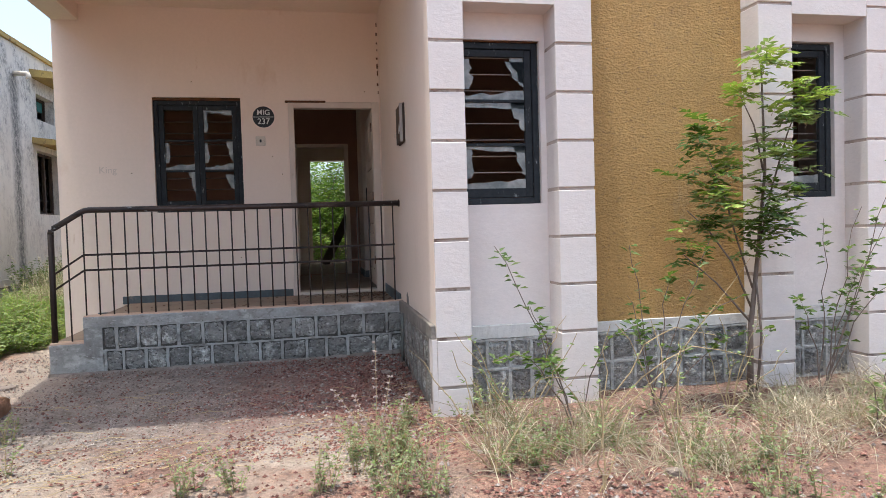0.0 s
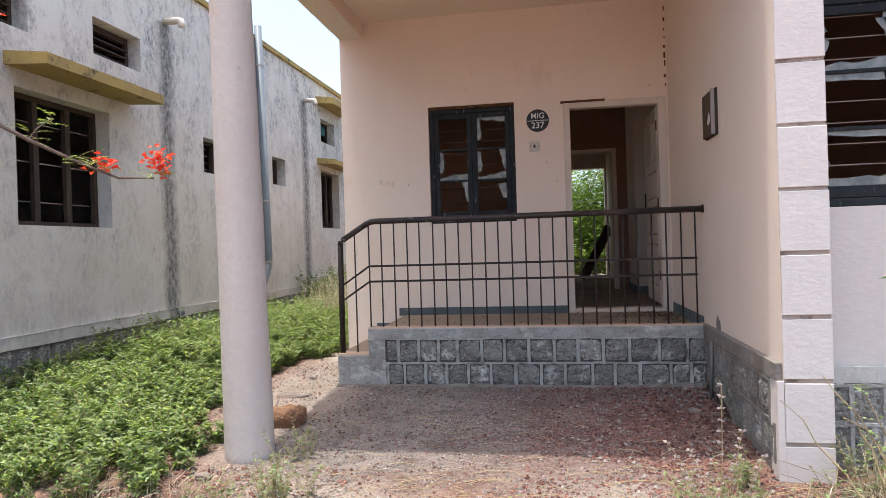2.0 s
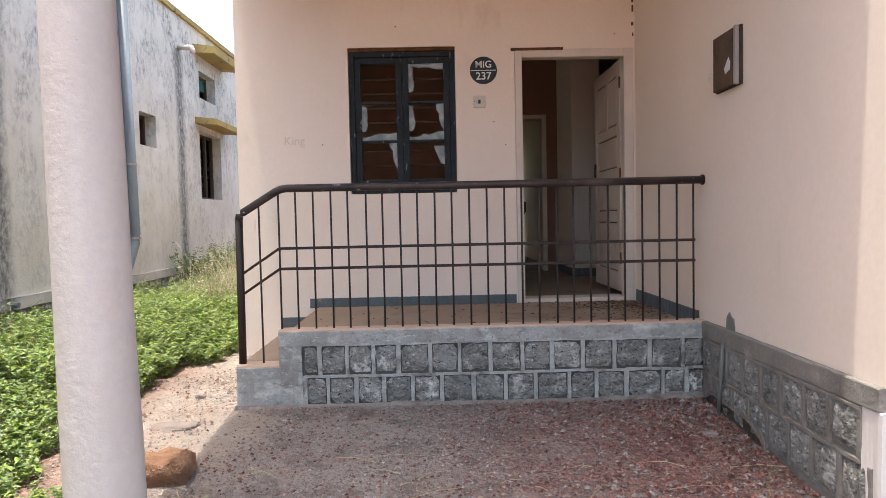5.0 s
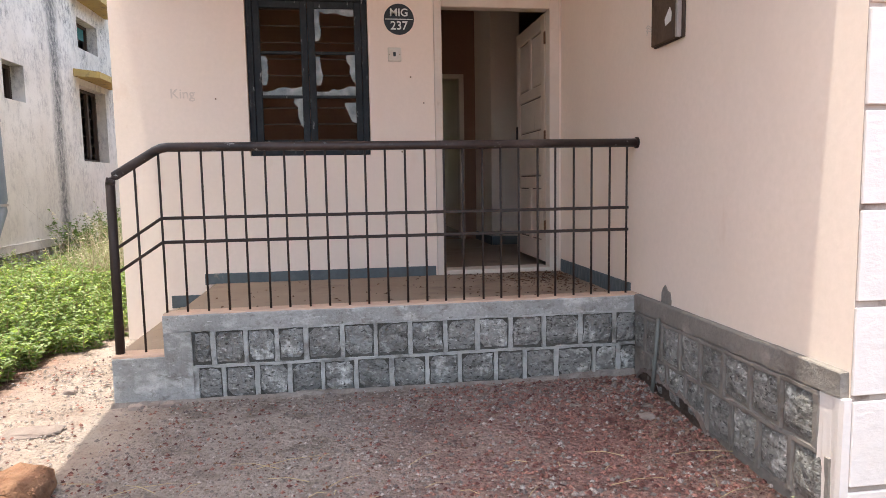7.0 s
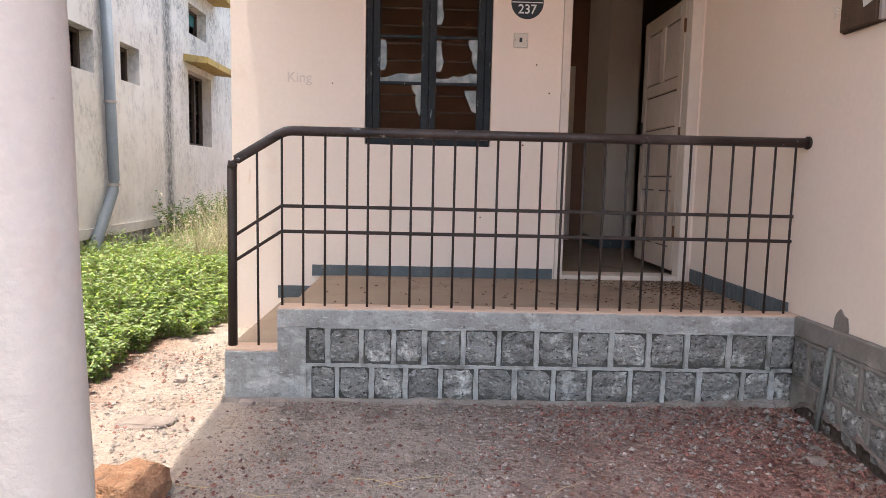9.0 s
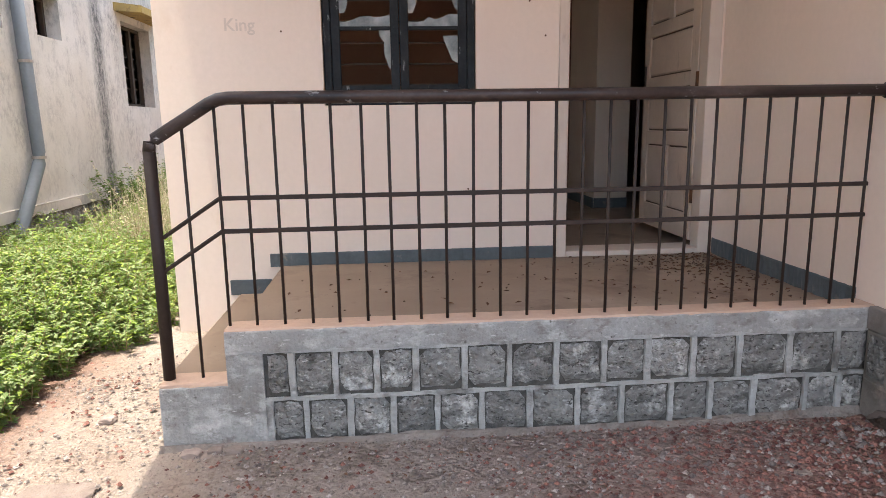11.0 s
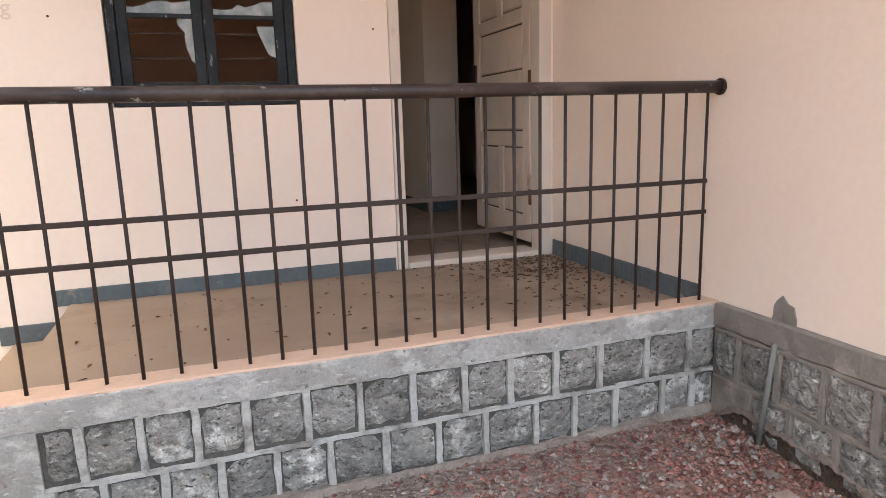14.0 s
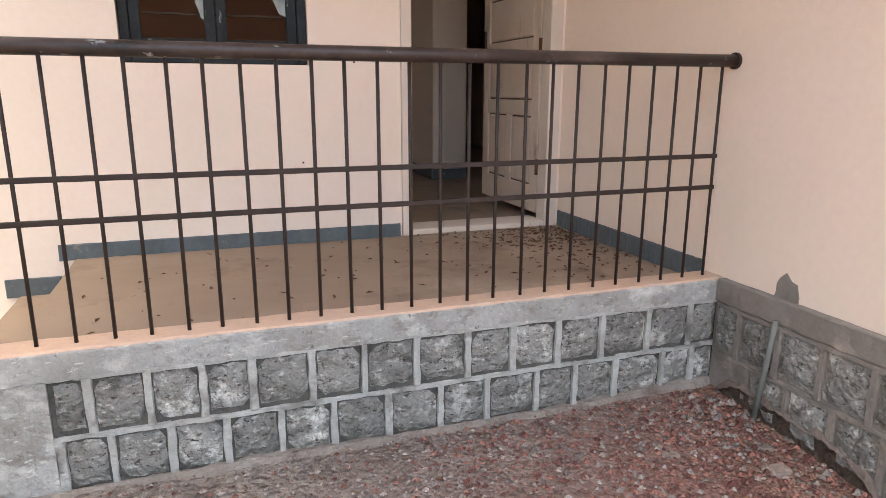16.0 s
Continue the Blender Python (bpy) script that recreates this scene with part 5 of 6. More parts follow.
def dry_grass():
    rng = random.Random(41)
    b = Batch()
    spots = [(0.85, 5.75, 0.22, 16), (1.38, 5.80, 0.26, 30), (1.62, 5.98, 0.20, 26), (2.1, 6.05, 0.35, 16), (2.85, 5.9, 0.45, 46), (3.5, 6.1, 0.6, 80), (4.2, 6.0, 0.7, 90), (2.2, 5.45, 0.5, 26),
             (0.9, 6.2, 0.2, 12), (3.3, 5.5, 0.6, 34), (1.6, 5.2, 0.4, 16), (1.0, 5.25, 0.25, 12)]
    for cx, cy, r, n in spots:
        for _ in range(n):
            a, q = rng.uniform(0, 2 * math.pi), r * math.sqrt(rng.random())
            x, y = cx + q * math.cos(a), cy + 0.6 * q * math.sin(a)
            if y > 6.45 or noise.noise(Vector((x * 2.6, y * 2.6, 5.0))) < -0.12:
                continue
            tuft(b, x, y, rng.uniform(0.16, 0.40), rng, 0 if rng.random() < 0.86 else 1, 17, 1.1, 0.0048)
    for _ in range(620):
        x, y = rng.uniform(-5.0, -2.2), rng.uniform(3.4, 8.0)
        if x > -3.3 and y > 6.3 or x > -2.5 + 0.3 * noise.noise(Vector((y * 2, 0, 0))):
            continue
        if noise.noise(Vector((x * 1.9, y * 1.9, 2.0))) < -0.18:
            continue
        tuft(b, x, y, rng.uniform(0.10, 0.30), rng, 0 if rng.random() < 0.72 else 1, 16, 1.0, 0.0046)
    # long bent straws lying over the soil
    for _ in range(850):
        x, y = rng.uniform(0.5, 4.6), rng.uniform(5.0, 6.4)
        a, l = rng.uniform(0, 2 * math.pi), rng.uniform(0.15, 0.5)
        z = ground_height(x, y)
        b.blade((x, y, z + rng.uniform(0.01, 0.15)), (math.cos(a), math.sin(a) * 0.5, rng.uniform(0.2, 0.9)), 1.2, l, 0.005, 0, 4)
    stuff("dry_grass", b, [DRY, SAGE], "bleached dry grass tufts on red soil", "grass")
    b = Batch()
    for cx, cy, r, n in ((0.03, 5.78, 0.24, 34), (0.18, 5.36, 0.22, 22), (0.82, 5.55, 0.25, 26), (1.30, 5.75, 0.3, 18), (2.0, 5.4, 0.3, 16), (1.72, 5.0, 0.3, 16), (0.75, 6.25, 0.2, 14), (0.28, 6.35, 0.12, 8), (-0.95, 5.62, 0.05, 3), (-0.75, 5.58, 0.06, 4), (-0.27, 5.45, 0.08, 5),
                        (-2.35, 5.9, 0.3, 16), (-2.15, 6.15, 0.15, 8), (1.7, 4.6, 0.5, 24), (3.0, 5.5, 0.5, 18), (-2.28, 6.7, 0.07, 5)):
        for _ in range(max(3, int(n * 0.62))):
            a, q = rng.uniform(0, 2 * math.pi), r * math.sqrt(rng.random())
            weed(b, cx + q * math.cos(a), cy + q * math.sin(a), rng.uniform(0.12, 0.32), rng, 0, 1, 0.030, 4)
    stuff("low_weeds", b, [STALK, SAGE, LEAF], "small green weeds with pale stalks on the soil", "weeds")


dry_grass()


def compound_leaf(b, at, way, length, rng, slot, pairs=6, size=0.04):
    """A feather leaf: a drooping stalk with pairs of leaflets."""
    d = Vector(way).normalized()
    p = Vector(at)
    pts = [p.copy()]
    for k in range(pairs):
        d = (d + Vector((0, 0, -0.10))).normalized()
        p = p + d * (length / pairs)
        pts.append(p.copy())
        side = d.cross(Vector((0, 0, 1)))
        side = side.normalized() if side.length > 1e-3 else Vector((1, 0, 0))
        for s in (-1, 1):
            b.leaf(p, (side * s + d * 0.5 + Vector((0, 0, rng.uniform(-0.35, 0.15)))), d, size * rng.uniform(0.75, 1.15), size * 0.47, slot)
    b.leaf(p, d, Vector((0, 0, 1)).cross(d), size, size * 0.42, slot)
    b.twig(pts, 0.0018, 0.001, 2, 3)


def sapling():
    rng = random.Random(52)
    y = 6.36
    t = thing("sapling", (2.79, y, -0.06), "young tree with feathery green leaves beside the front wall", "sapling")
    limbs = [[(2.79, y, -0.08), (2.80, y, 0.45), (2.86, y - 0.01, 0.99), (2.92, y - 0.02, 1.6), (2.90, y - 0.02, 2.32)],
             [(2.86, y - 0.01, 1.0), (2.96, y - 0.03, 1.45), (3.08, y - 0.05, 1.85), (3.20, y - 0.06, 2.14)],
             [(2.92, y, 1.6), (2.82, y - 0.04, 1.92), (2.70, y - 0.06, 2.12)],
             [(2.82, y, 0.75), (2.66, y - 0.05, 1.12), (2.55, y - 0.08, 1.42), (2.42, y - 0.08, 1.70)],
             [(2.81, y, 0.6), (2.62, y - 0.05, 0.95), (2.42, y - 0.08, 1.18), (2.26, y - 0.08, 1.32)],
             [(2.80, y, 0.5), (2.5, y - 0.05, 0.8), (2.22, y - 0.08, 1.02)]]
    part("trunk", tube(bmesh.new(), limbs[0], 0.024, 9, 0.006), BARK, t, smooth=True)
    part("trunk_fork", tube(bmesh.new(), [(2.82, y - 0.03, -0.08), (2.86, y - 0.04, 0.4), (2.83, y - 0.03, 0.8)], 0.012, 7, 0.006), BARK, t, smooth=True)
    for l in limbs[1:]:
        part("branch", tube(bmesh.new(), l, 0.009, 6, 0.003), BARK, t, smooth=True)
    b = Batch()
    # clusters of fronds: middle, spread, how many, leaf slot
    for x, z, r, n, slot in ((2.90, 2.36, 0.07, 9, 1), (2.70, 2.16, 0.08, 8, 1), (3.22, 2.16, 0.10, 9, 1), (3.18, 1.95, 0.10, 6, 0), (3.00, 1.98, 0.10, 7, 0), (2.90, 1.75, 0.10, 7, 0), (3.04, 1.66, 0.09, 8, 0),
                             (2.98, 1.45, 0.08, 7, 3), (2.88, 1.20, 0.10, 12, 3), (2.80, 1.05, 0.07, 6, 3), (2.93, 1.32, 0.08, 6, 0), (2.36, 1.82, 0.10, 11, 3), (2.28, 1.56, 0.06, 4, 3), (2.54, 1.60, 0.09, 7, 0), (2.66, 1.63, 0.06, 4, 1),
                             (2.46, 1.38, 0.09, 8, 0), (2.62, 1.36, 0.07, 6, 1), (2.33, 1.22, 0.08, 7, 3), (2.56, 1.18, 0.07, 6, 0), (2.26, 1.04, 0.07, 5, 3)):
        for _ in range(n * 2):
            q = Vector((x + rng.gauss(0, r * 0.6), y - 0.05 + rng.gauss(0, 0.06), z + rng.gauss(0, r * 0.6)))
            d = rnd_dir(rng, 0.1)
            if d.y > 0:
                d.y *= -0.5
            compound_leaf(b, q, d, rng.uniform(0.10, 0.17), rng, slot if rng.random() < 0.7 else rng.choice((0, 1)), rng.choice((3, 4)), 0.078)
    part("crown", b.mesh("crown", [LEAF, LEAFYOUNG, STALK, LEAFDARK]), None, t)


sapling()


def scrambler(name, foot, stems, rng, label, leaf_slot=0, size=0.064, dens=14, mats=None):
    """A straggling shrub of thin arching stems with few leaves. stems: rows of tip and bow."""
    t = thing(name, foot, label, "shrub", "straggling shrubs")
    b, lv = Batch(), Batch()
    f = Vector(foot)
    for tip, bow in stems:
        tip = Vector(tip)
        pts = [f.lerp(tip, k / 7) + Vector((rng.uniform(-0.02, 0.02), rng.uniform(-0.02, 0.02), bow * math.sin(math.pi * k / 7) + rng.uniform(-0.015, 0.015))) for k in range(8)]
        b.twig(pts, 0.005, 0.002, 0, 5)
        for _ in range(dens):
            k = rng.randrange(2, 7)
            q = pts[k].lerp(pts[k + 1], rng.random())
            for _ in range(rng.choice((1, 2, 3))):
                d = rnd_dir(rng)
                lv.leaf(q + d * 0.012, d, Vector((-d.y, d.x, rng.uniform(-0.5, 0.5))), size * rng.uniform(0.6, 1.3), size * rng.uniform(0.5, 0.8), leaf_slot if rng.random() < 0.75 else 1)
    tagged(part("stem_growth", b.mesh("stem_growth", [BARK if mats is None else mats]), None, t), kind="stuff")
    tagged(part("foliage", lv.mesh("foliage", [LEAFDARK, LEAF]), None, t), kind="stuff")


rs = random.Random(63)
scrambler("shrub", (1.32, 6.1, -0.07), [((0.76, 5.95, 1.13), 0.12), ((0.95, 5.9, 0.75), 0.15), ((0.70, 5.8, 0.45), 0.2), ((1.7, 5.9, 0.6), 0.2), ((1.0, 5.7, 0.5), 0.1)], rs, "straggling shrub with thin stems and small dark leaves")
scrambler("shrub", (1.95, 6.2, -0.07), [((1.72, 6.1, 1.1), 0.1), ((1.66, 6.0, 0.8), 0.1), ((2.3, 6.1, 1.1), 0.1), ((2.5, 6.0, 0.75), 0.2), ((2.0, 6.1, 0.9), 0.1), ((2.7, 6.0, 0.5), 0.2)], rs, "tangled bare shrub with scattered leaves before the ochre panel")
scrambler("shrub", (3.25, 6.2, -0.07), [((3.2, 6.1, 1.25), 0.05), ((3.5, 6.1, 1.3), 0.1), ((3.7, 6.1, 1.2), 0.1), ((3.4, 6.0, 0.9), 0.1), ((3.85, 6.1, 0.8), 0.2), ((3.75, 6.0, 1.75), 0.0), ((2.9, 6.0, 0.7), 0.2)], rs, "straggling shrub with dark leaves under the far window")
scrambler("shrub", (1.35, 5.9, -0.07), [((2.55, 6.0, 1.0), -0.1), ((2.2, 5.9, 0.5), 0.3), ((2.6, 5.9, 0.3), 0.3), ((0.9, 5.7, 0.3), 0.2)], rs, "pale dry stalks arching over the grass", 1, 0.03, 4, STALK)
scrambler("shrub", (1.05, 5.1, -0.07), [((1.12, 5.15, 0.75), 0.0), ((1.0, 5.0, 0.5), 0.0), ((1.3, 5.1, 0.45), 0.05)], rs, "upright pale dry stalks with few leaves", 1, 0.03, 3, STALK)
for fx, fy in ((0.62, 5.45), (1.7, 5.5), (2.4, 6.05), (3.7, 5.7), (4.15, 6.0), (0.95, 5.95)):
    scrambler("shrub", (fx, fy, -0.07), [((fx + rs.uniform(-0.45, 0.45), fy + rs.uniform(-0.2, 0.2), rs.uniform(0.25, 0.7)), rs.uniform(0.0, 0.12)) for _ in range(6)], rs, "dry pale stalks with few small leaves", 1, 0.028, 5, STALK)
scrambler("shrub", (3.0, 5.4, -0.07), [((2.95, 5.35, 0.45), 0.0), ((3.1, 5.4, 0.4), 0.0), ((2.85, 5.4, 0.35), 0.0)], rs, "small upright green shrub", 1, 0.04, 12)


def flower_spikes():
    rng = random.Random(71)
    t = thing("spiky_weed", (0.02, 5.85, -0.06), "dry weed with pale flower spikes", "weed")
    b = Batch()
    for tip in ((0.02, 5.8, 0.62), (0.10, 5.8, 0.42), (-0.22, 5.75, 0.38), (0.2, 5.85, 0.3), (-0.1, 5.9, 0.3)):
        f, tip = Vector((0.02 + rng.uniform(-0.05, 0.05), 5.85, -0.07)), Vector(tip)
        b.twig([f, f.lerp(tip, 0.5) + Vector((0.01, 0, 0.02)), tip], 0.003, 0.002, 0, 4)
        for k in range(7):
            q = f.lerp(tip, 0.55 + 0.45 * k / 6)
            for _ in range(7):
                d = rnd_dir(rng)
                b.leaf(q, d, Vector((0, 0, 1)), 0.02, 0.010, 1)
    tagged(part("stalk_growth", b.mesh("stalk_growth", [STALK, PALE]), None, t), kind="stuff")


PALE = leaf_mat("pale dried flower", (0.55, 0.47, 0.42), (0.42, 0.34, 0.31), 0.8)
flower_spikes()


def flame_tree():
    rng = random.Random(81)
    t = thing("flame_tree", (-4.75, 4.35, 0.0), "slender tree with scarlet flowers on thin branches", "tree")
    trunk = [(-4.75, 4.35, -0.05), (-4.72, 4.4, 0.9), (-4.78, 4.42, 1.8), (-4.7, 4.4, 2.6)]
    part("trunk", tube(bmesh.new(), trunk, 0.06, 10, 0.04), BARK, t, smooth=True)
    main = [(-4.72, 4.42, 2.3), (-4.3, 4.85, 2.32), (-3.95, 5.25, 2.28), (-3.62, 5.65, 2.06), (-3.44, 5.9, 1.90), (-3.32, 6.12, 1.80), (-3.24, 6.35, 1.73), (-3.17, 6.6, 1.75)]
    part("branch", tube(bmesh.new(), main, 0.018, 8, 0.005), BARK, t, smooth=True)
    high = [(-4.7, 4.4, 2.5), (-4.4, 5.0, 2.62), (-4.0, 5.5, 2.66), (-3.67, 5.75, 2.69)]
    part("branch", tube(bmesh.new(), high, 0.016, 8, 0.006), BARK, t, smooth=True)
    part("twig", tube(bmesh.new(), [(-3.44, 5.9, 1.90), (-3.42, 5.93, 1.96), (-3.37, 5.99, 2.03)], 0.006, 6, 0.003), BARK, t)
    part("twig", tube(bmesh.new(), [(-3.62, 5.65, 2.06), (-3.66, 5.72, 2.25), (-3.72, 5.8, 2.35)], 0.005, 6, 0.002), BARK, t)
    lv, fl = Batch(), Batch()
    for q, n, up in (((-3.37, 5.99, 2.0), 7, 0.3), ((-3.44, 5.92, 1.92), 6, 0.2), ((-3.32, 6.1, 1.80), 7, 0.3), ((-3.27, 6.2, 1.80), 7, 0.2), ((-3.17, 6.6, 1.77), 9, 0.1), ((-4.5, 4.7, 2.7), 14, 0.4), ((-4.8, 4.4, 2.8), 14, 0.5), ((-4.1, 5.3, 2.75), 8, 0.4)):
        for _ in range(n):
            compound_leaf(lv, Vector(q) + Vector((rng.uniform(-0.03, 0.03), rng.uniform(-0.03, 0.03), rng.uniform(-0.02, 0.04))), rnd_dir(rng, up), rng.uniform(0.06, 0.13), rng, 1 if rng.random() < 0.7 else 0, 5, 0.02)
    for q, n, s in (((-3.16, 6.62, 1.87), 44, 0.07), ((-3.14, 6.64, 1.80), 24, 0.06), ((-3.25, 6.25, 1.80), 34, 0.07), ((-3.67, 5.75, 2.69), 110, 0.15), ((-3.65, 5.6, 2.72), 110, 0.16), ((-3.7199999999999998, 5.8, 2.83), 80, 0.14)):
        for _ in range(n):
            p = Vector(q) + Vector((rng.gauss(0, s / 2), rng.gauss(0, s / 2), rng.gauss(0, s / 2.4)))
            d = rnd_dir(rng, 0.2)
            fl.leaf(p, d, Vector((-d.y, d.x, 0.3)), 0.045 * rng.uniform(0.7, 1.2), 0.034, 0, 0.35)
    part("leaves", lv.mesh("leaves", [LEAF, LEAFYOUNG, STALK]), None, t)
    tagged(part("blossom", fl.mesh("blossom", [PETAL]), None, t, "scarlet flower clusters"), kind="stuff")


flame_tree()


def bush(at, w, h, n, seed):
    rng = random.Random(seed)
    t = thing("bush", at, "dense bright green bush behind the house", "bush", "bushes behind the house")
    b, s = Batch(), Batch()
    for k in range(14):
        a = rng.uniform(0, 2 * math.pi)
        tip = Vector(at) + Vector((math.cos(a) * w * 0.5, math.sin(a) * w * 0.5, h * rng.uniform(0.4, 1)))
        mid = Vector(at).lerp(tip, 0.5) + Vector((0, 0, 0.2))
        s.twig([at, mid, tip], 0.02, 0.006, 0, 5)
        for _ in range(n // 14):
            q = mid.lerp(tip, rng.uniform(-0.6, 1.1)) + Vector((rng.gauss(0, w * 0.14), rng.gauss(0, w * 0.14), rng.gauss(0, h * 0.1)))
            d = rnd_dir(rng)
            b.leaf(q, d, Vector((-d.y, d.x, rng.uniform(-0.5, 0.5))), rng.uniform(0.08, 0.17), rng.uniform(0.04, 0.08), 0 if rng.random() < 0.78 else 1)
    tagged(part("stem_growth", s.mesh("stem_growth", [BARK]), None, t), kind="stuff")
    part("foliage", b.mesh("foliage", [GARDEN, LEAFYOUNG]), None, t)


for k, (x, y, w, h) in enumerate(((-0.5, 19.3, 2.4, 3.6), (0.9, 19.8, 2.6, 3.8), (-1.9, 21.0, 2.6, 3.6), (0.1, 18.4, 1.1, 1.2), (2.6, 21.5, 2.6, 3.2), (0.2, 21.5, 3.0, 4.6))):
    bush((x, y, 0.08), w, h, 9000 if h > 2 else 1200, 91 + k)

# ---- loose things on the ground ----


def rock(name, at, size, label, material, seed, category="stone"):
    rng = random.Random(seed)
    bm = bmesh.new()
    bmesh.ops.create_icosphere(bm, subdivisions=3, radius=1.0)
    off = Vector((rng.uniform(0, 50), rng.uniform(0, 50), 0))
    for v in bm.verts:
        c = v.co.copy()
        m = max(abs(c.x), abs(c.y), abs(c.z))
        c = c.lerp(c / m, 0.7)
        c *= 1 + 0.22 * noise.noise(c * 1.3 + off) + 0.10 * noise.noise(c * 4 + off)
        v.co = Vector((at[0] + c.x * size[0] / 2, at[1] + c.y * size[1] / 2, at[2] + (c.z + 0.85) * size[2] / 2))
    return tagged(part(name, bm, material), label, category)


rock("laterite_block", (-2.64, 7.28, -0.03), (0.30, 0.26, 0.17), "broken reddish brown laterite block beside the column", BRICK, 5, "block")
for k, (x, y, s) in enumerate(((-2.89, 8.52, 0.07), (-2.42, 8.17, 0.075), (-2.33, 8.19, 0.06), (-2.25, 8.18, 0.07), (-2.20, 8.2, 0.05), (0.26, 7.62, 0.08), (0.33, 7.75, 0.06), (-0.05, 7.82, 0.055), (-2.75, 6.35, 0.09), (-2.5, 6.2, 0.06), (1.5, 5.2, 0.09), (0.62, 5.75, 0.08))):
    flat = 0.45
    rock("stone_lump", (x, y, ground_height(x, y) - 0.012), (s, s * 0.75, s * flat), "loose pale stone lying on the ground", RUBBLE, 20 + k)
rock("paving_scrap", (-2.85, 7.95, ground_height(-2.85, 7.95) - 0.02), (0.26, 0.14, 0.035), "flat scrap of pale cement on the path", RUBBLE, 60, "stone")


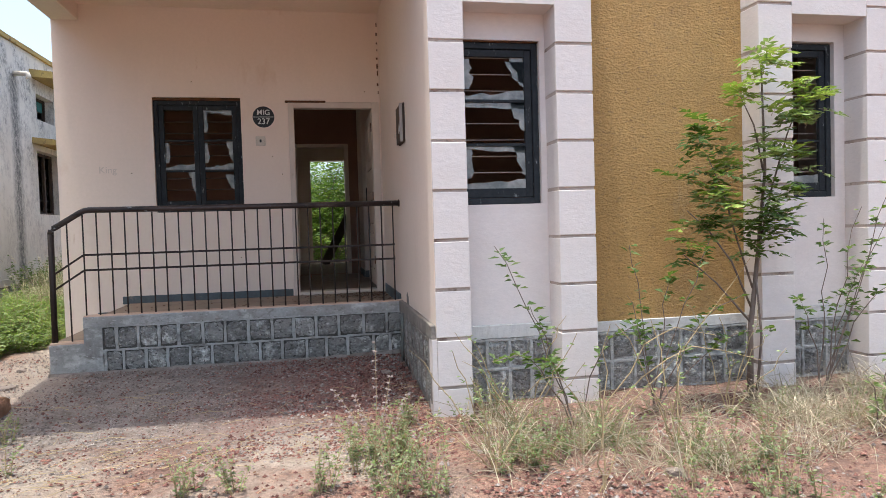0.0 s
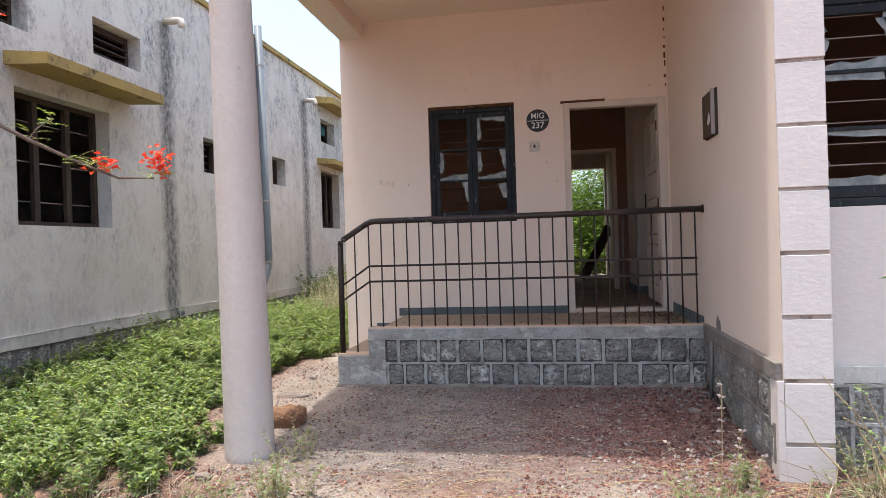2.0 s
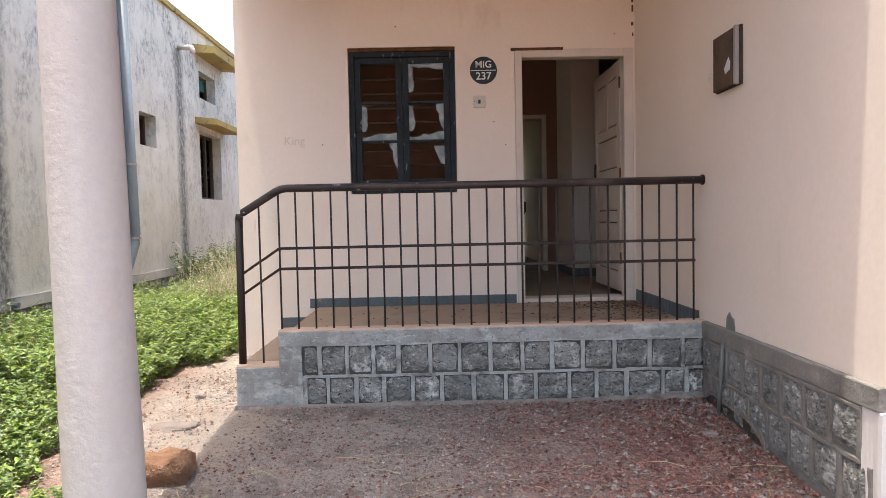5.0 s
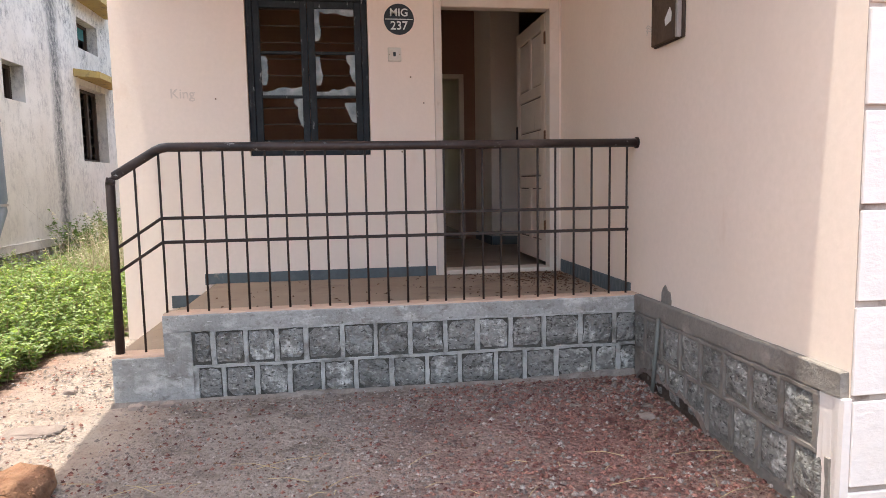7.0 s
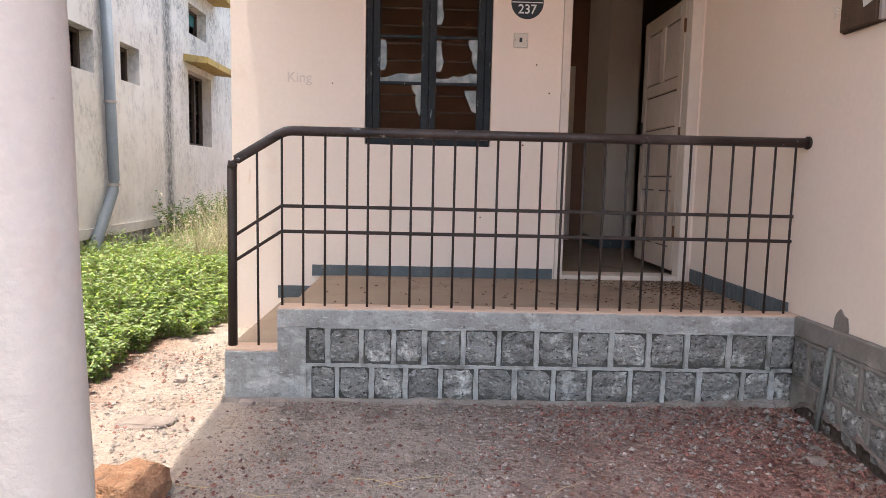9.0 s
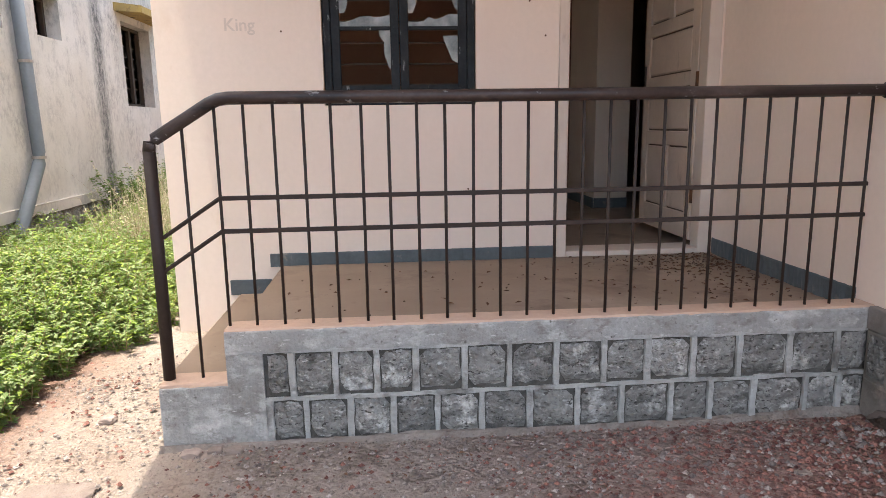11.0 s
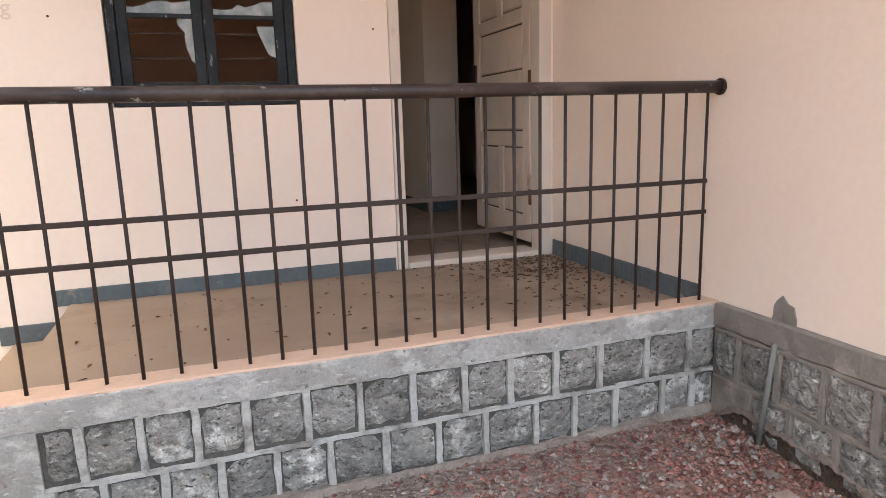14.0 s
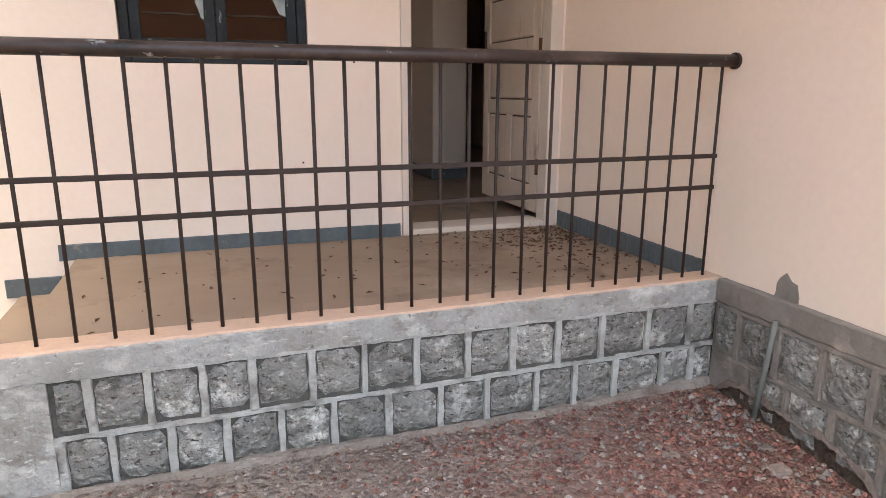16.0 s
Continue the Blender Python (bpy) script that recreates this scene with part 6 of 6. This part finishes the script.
def rubble():
    rng = random.Random(101)
    b = Batch()
    for _ in range(30000):
        x, y = (rng.uniform(-2.5, 0.47), rng.uniform(6.0, 8.2)) if rng.random() < 0.85 else (rng.uniform(-3.3, -2.55), rng.uniform(6.4, 9.6))
        thick = 0.62 + 0.9 * noise.noise(Vector((x * 2.2, y * 2.2, 1.0))) + 0.35 * max(0.0, min(1.0, (x + 1.0) / 1.0))
        if rng.random() > thick:
            continue
        s = 0.0035 + 0.012 * rng.random() ** 3 * (1.0 if x < -0.6 else 1.35)
        b.chip((x, y, ground_height(x, y) + 0.003), s, rng, 0 if rng.random() < (0.75 if x < -0.9 else 0.4 if x < -0.2 else 0.25) else 1)
    for _ in range(430):
        x, y = 0.46 - abs(rng.gauss(0, 0.28)), 8.15 - abs(rng.gauss(0, 0.42))
        if y > 8.2 or x > 0.455:
            continue
        b.chip((x, y, ground_height(x, y) + 0.008), rng.uniform(0.006, 0.012) + 0.016 * rng.random() ** 4, rng, 0 if rng.random() < 0.4 else 1)
    for _ in range(32000):
        x, y = rng.uniform(-3.2, 4.8), rng.uniform(4.4, 6.5)
        if rng.random() > 0.68 + 0.9 * noise.noise(Vector((x * 1.7, y * 1.7, 4.0))):
            continue
        if -2.4 < x < 0.1 and rng.random() < 0.6:
            continue
        b.chip((x, y, ground_height(x, y) + 0.004), 0.0045 + 0.017 * rng.random() ** 3, rng, 0 if rng.random() < 0.26 else 1)
    stuff("gravel", b, [CHIPS, REDCHIPS], "loose gravel and broken stone chips", "gravel")
    b = Batch()
    for _ in range(230):
        x, y = rng.uniform(-2.4, 0.5), rng.uniform(5.2, 7.4)
        if rng.random() < 0.5:
            y = rng.uniform(5.9, 6.6)
        a, l = rng.uniform(0, math.pi), rng.uniform(0.05, 0.35)
        z = ground_height(x, y) + 0.012
        b.twig([(x, y, z), (x + math.cos(a) * l / 2, y + math.sin(a) * l / 2 * 0.5, z + 0.012), (x + math.cos(a) * l, y + math.sin(a) * l * 0.5, z)], 0.002, 0.0012, 0, 3)
    for _ in range(260):
        x, y = rng.uniform(-2.2, 0.4), rng.uniform(5.6, 8.1)
        d = rnd_dir(rng)
        b.leaf((x, y, ground_height(x, y) + 0.012), Vector((d.x, d.y, 0.1)), Vector((-d.y, d.x, 0.3)), 0.03, 0.014, 1)
    stuff("straw_litter", b, [STALK, DEAD], "dry straws and dead leaves scattered on the ground", "litter")
    b = Batch()
    for _ in range(620):
        x = 0.46 - abs(rng.gauss(0, 0.33))
        y = YB - 0.03 - abs(rng.gauss(0, 0.5))
        if rng.random() < 0.16:
            x, y = rng.uniform(-2.2, 0.4), rng.uniform(8.45, 9.7)
        if y < 8.42 or x < -2.25:
            continue
        if rng.random() < 0.55:
            b.chip((x, y, FLOORZ + 0.003), rng.uniform(0.003, 0.009), rng, 0)
        else:
            d = rnd_dir(rng)
            b.leaf((x, y, FLOORZ + 0.004), Vector((d.x, d.y, 0.08)), Vector((-d.y, d.x, 0.3)), rng.uniform(0.02, 0.05), 0.016, 1)
    stuff("floor_litter", b, [BRASS, DEAD], "dead leaves and grit on the porch floor", "litter")


DEAD = leaf_mat("dead brown leaf", (0.10, 0.055, 0.035), (0.18, 0.10, 0.06), 0.9)
rubble()

plank = thing("leaning_plank", (0.12, 16.0, FLOORZ), "dark wooden plank leaning in the back doorway", "plank")
part("board", boxed(-0.09, 0.09, -0.02, 0.02, 0, 1.15, 0.003, m=pose(-0.1, 16.2, FLOORZ, 0, 28, 0)), DARKWOOD, plank)

# faint scratched word on the porch wall
king = tagged(part("scratched_word", text_mesh("King", 0.10, pose(-2.44, YB - 0.001, 1.965, 90, 0, 0)), None), "faint word scratched on the peach wall", "graffiti")
king.data.materials.clear()
king.data.materials.append(mat("scratched paint", (0.70, 0.58, 0.49), (0.76, 0.64, 0.55), 0.8, 20.0, 60, 0.1, 0.002))


def wall_marks():
    """The ragged dark crack in the porch corner, nails and small holes."""
    rng = random.Random(7)
    t = thing("corner_crack", (XW - 0.02, YB, 2.9), "dark ragged crack down the plaster corner", "crack", kind="structure")
    for k in range(9):
        z = 3.58 - 0.095 * k + rng.uniform(-0.02, 0.02)
        bm = bmesh.new()
        box(bm, XW - 0.022 - rng.uniform(0, 0.012), XW - 0.012, YB - 0.003, YB + 0.01, z, z + rng.uniform(0.02, 0.06), 0.002)
        part("chip", bm, RUST, t)
    for x, z in ((0.33, 2.83), (-1.55, 2.92), (-0.80, 1.52), (-2.2, 1.93), (-0.72, 2.1), (-1.1, 0.98), (-0.62, 1.9)):
        n = thing("nail", (x, YB, z), "small dark nail in the peach wall", "nail", "nails in the wall")
        part("head", tube(bmesh.new(), [(x, YB + 0.004, z), (x, YB - 0.006, z)], 0.006, 6), RUST, n)


wall_marks()
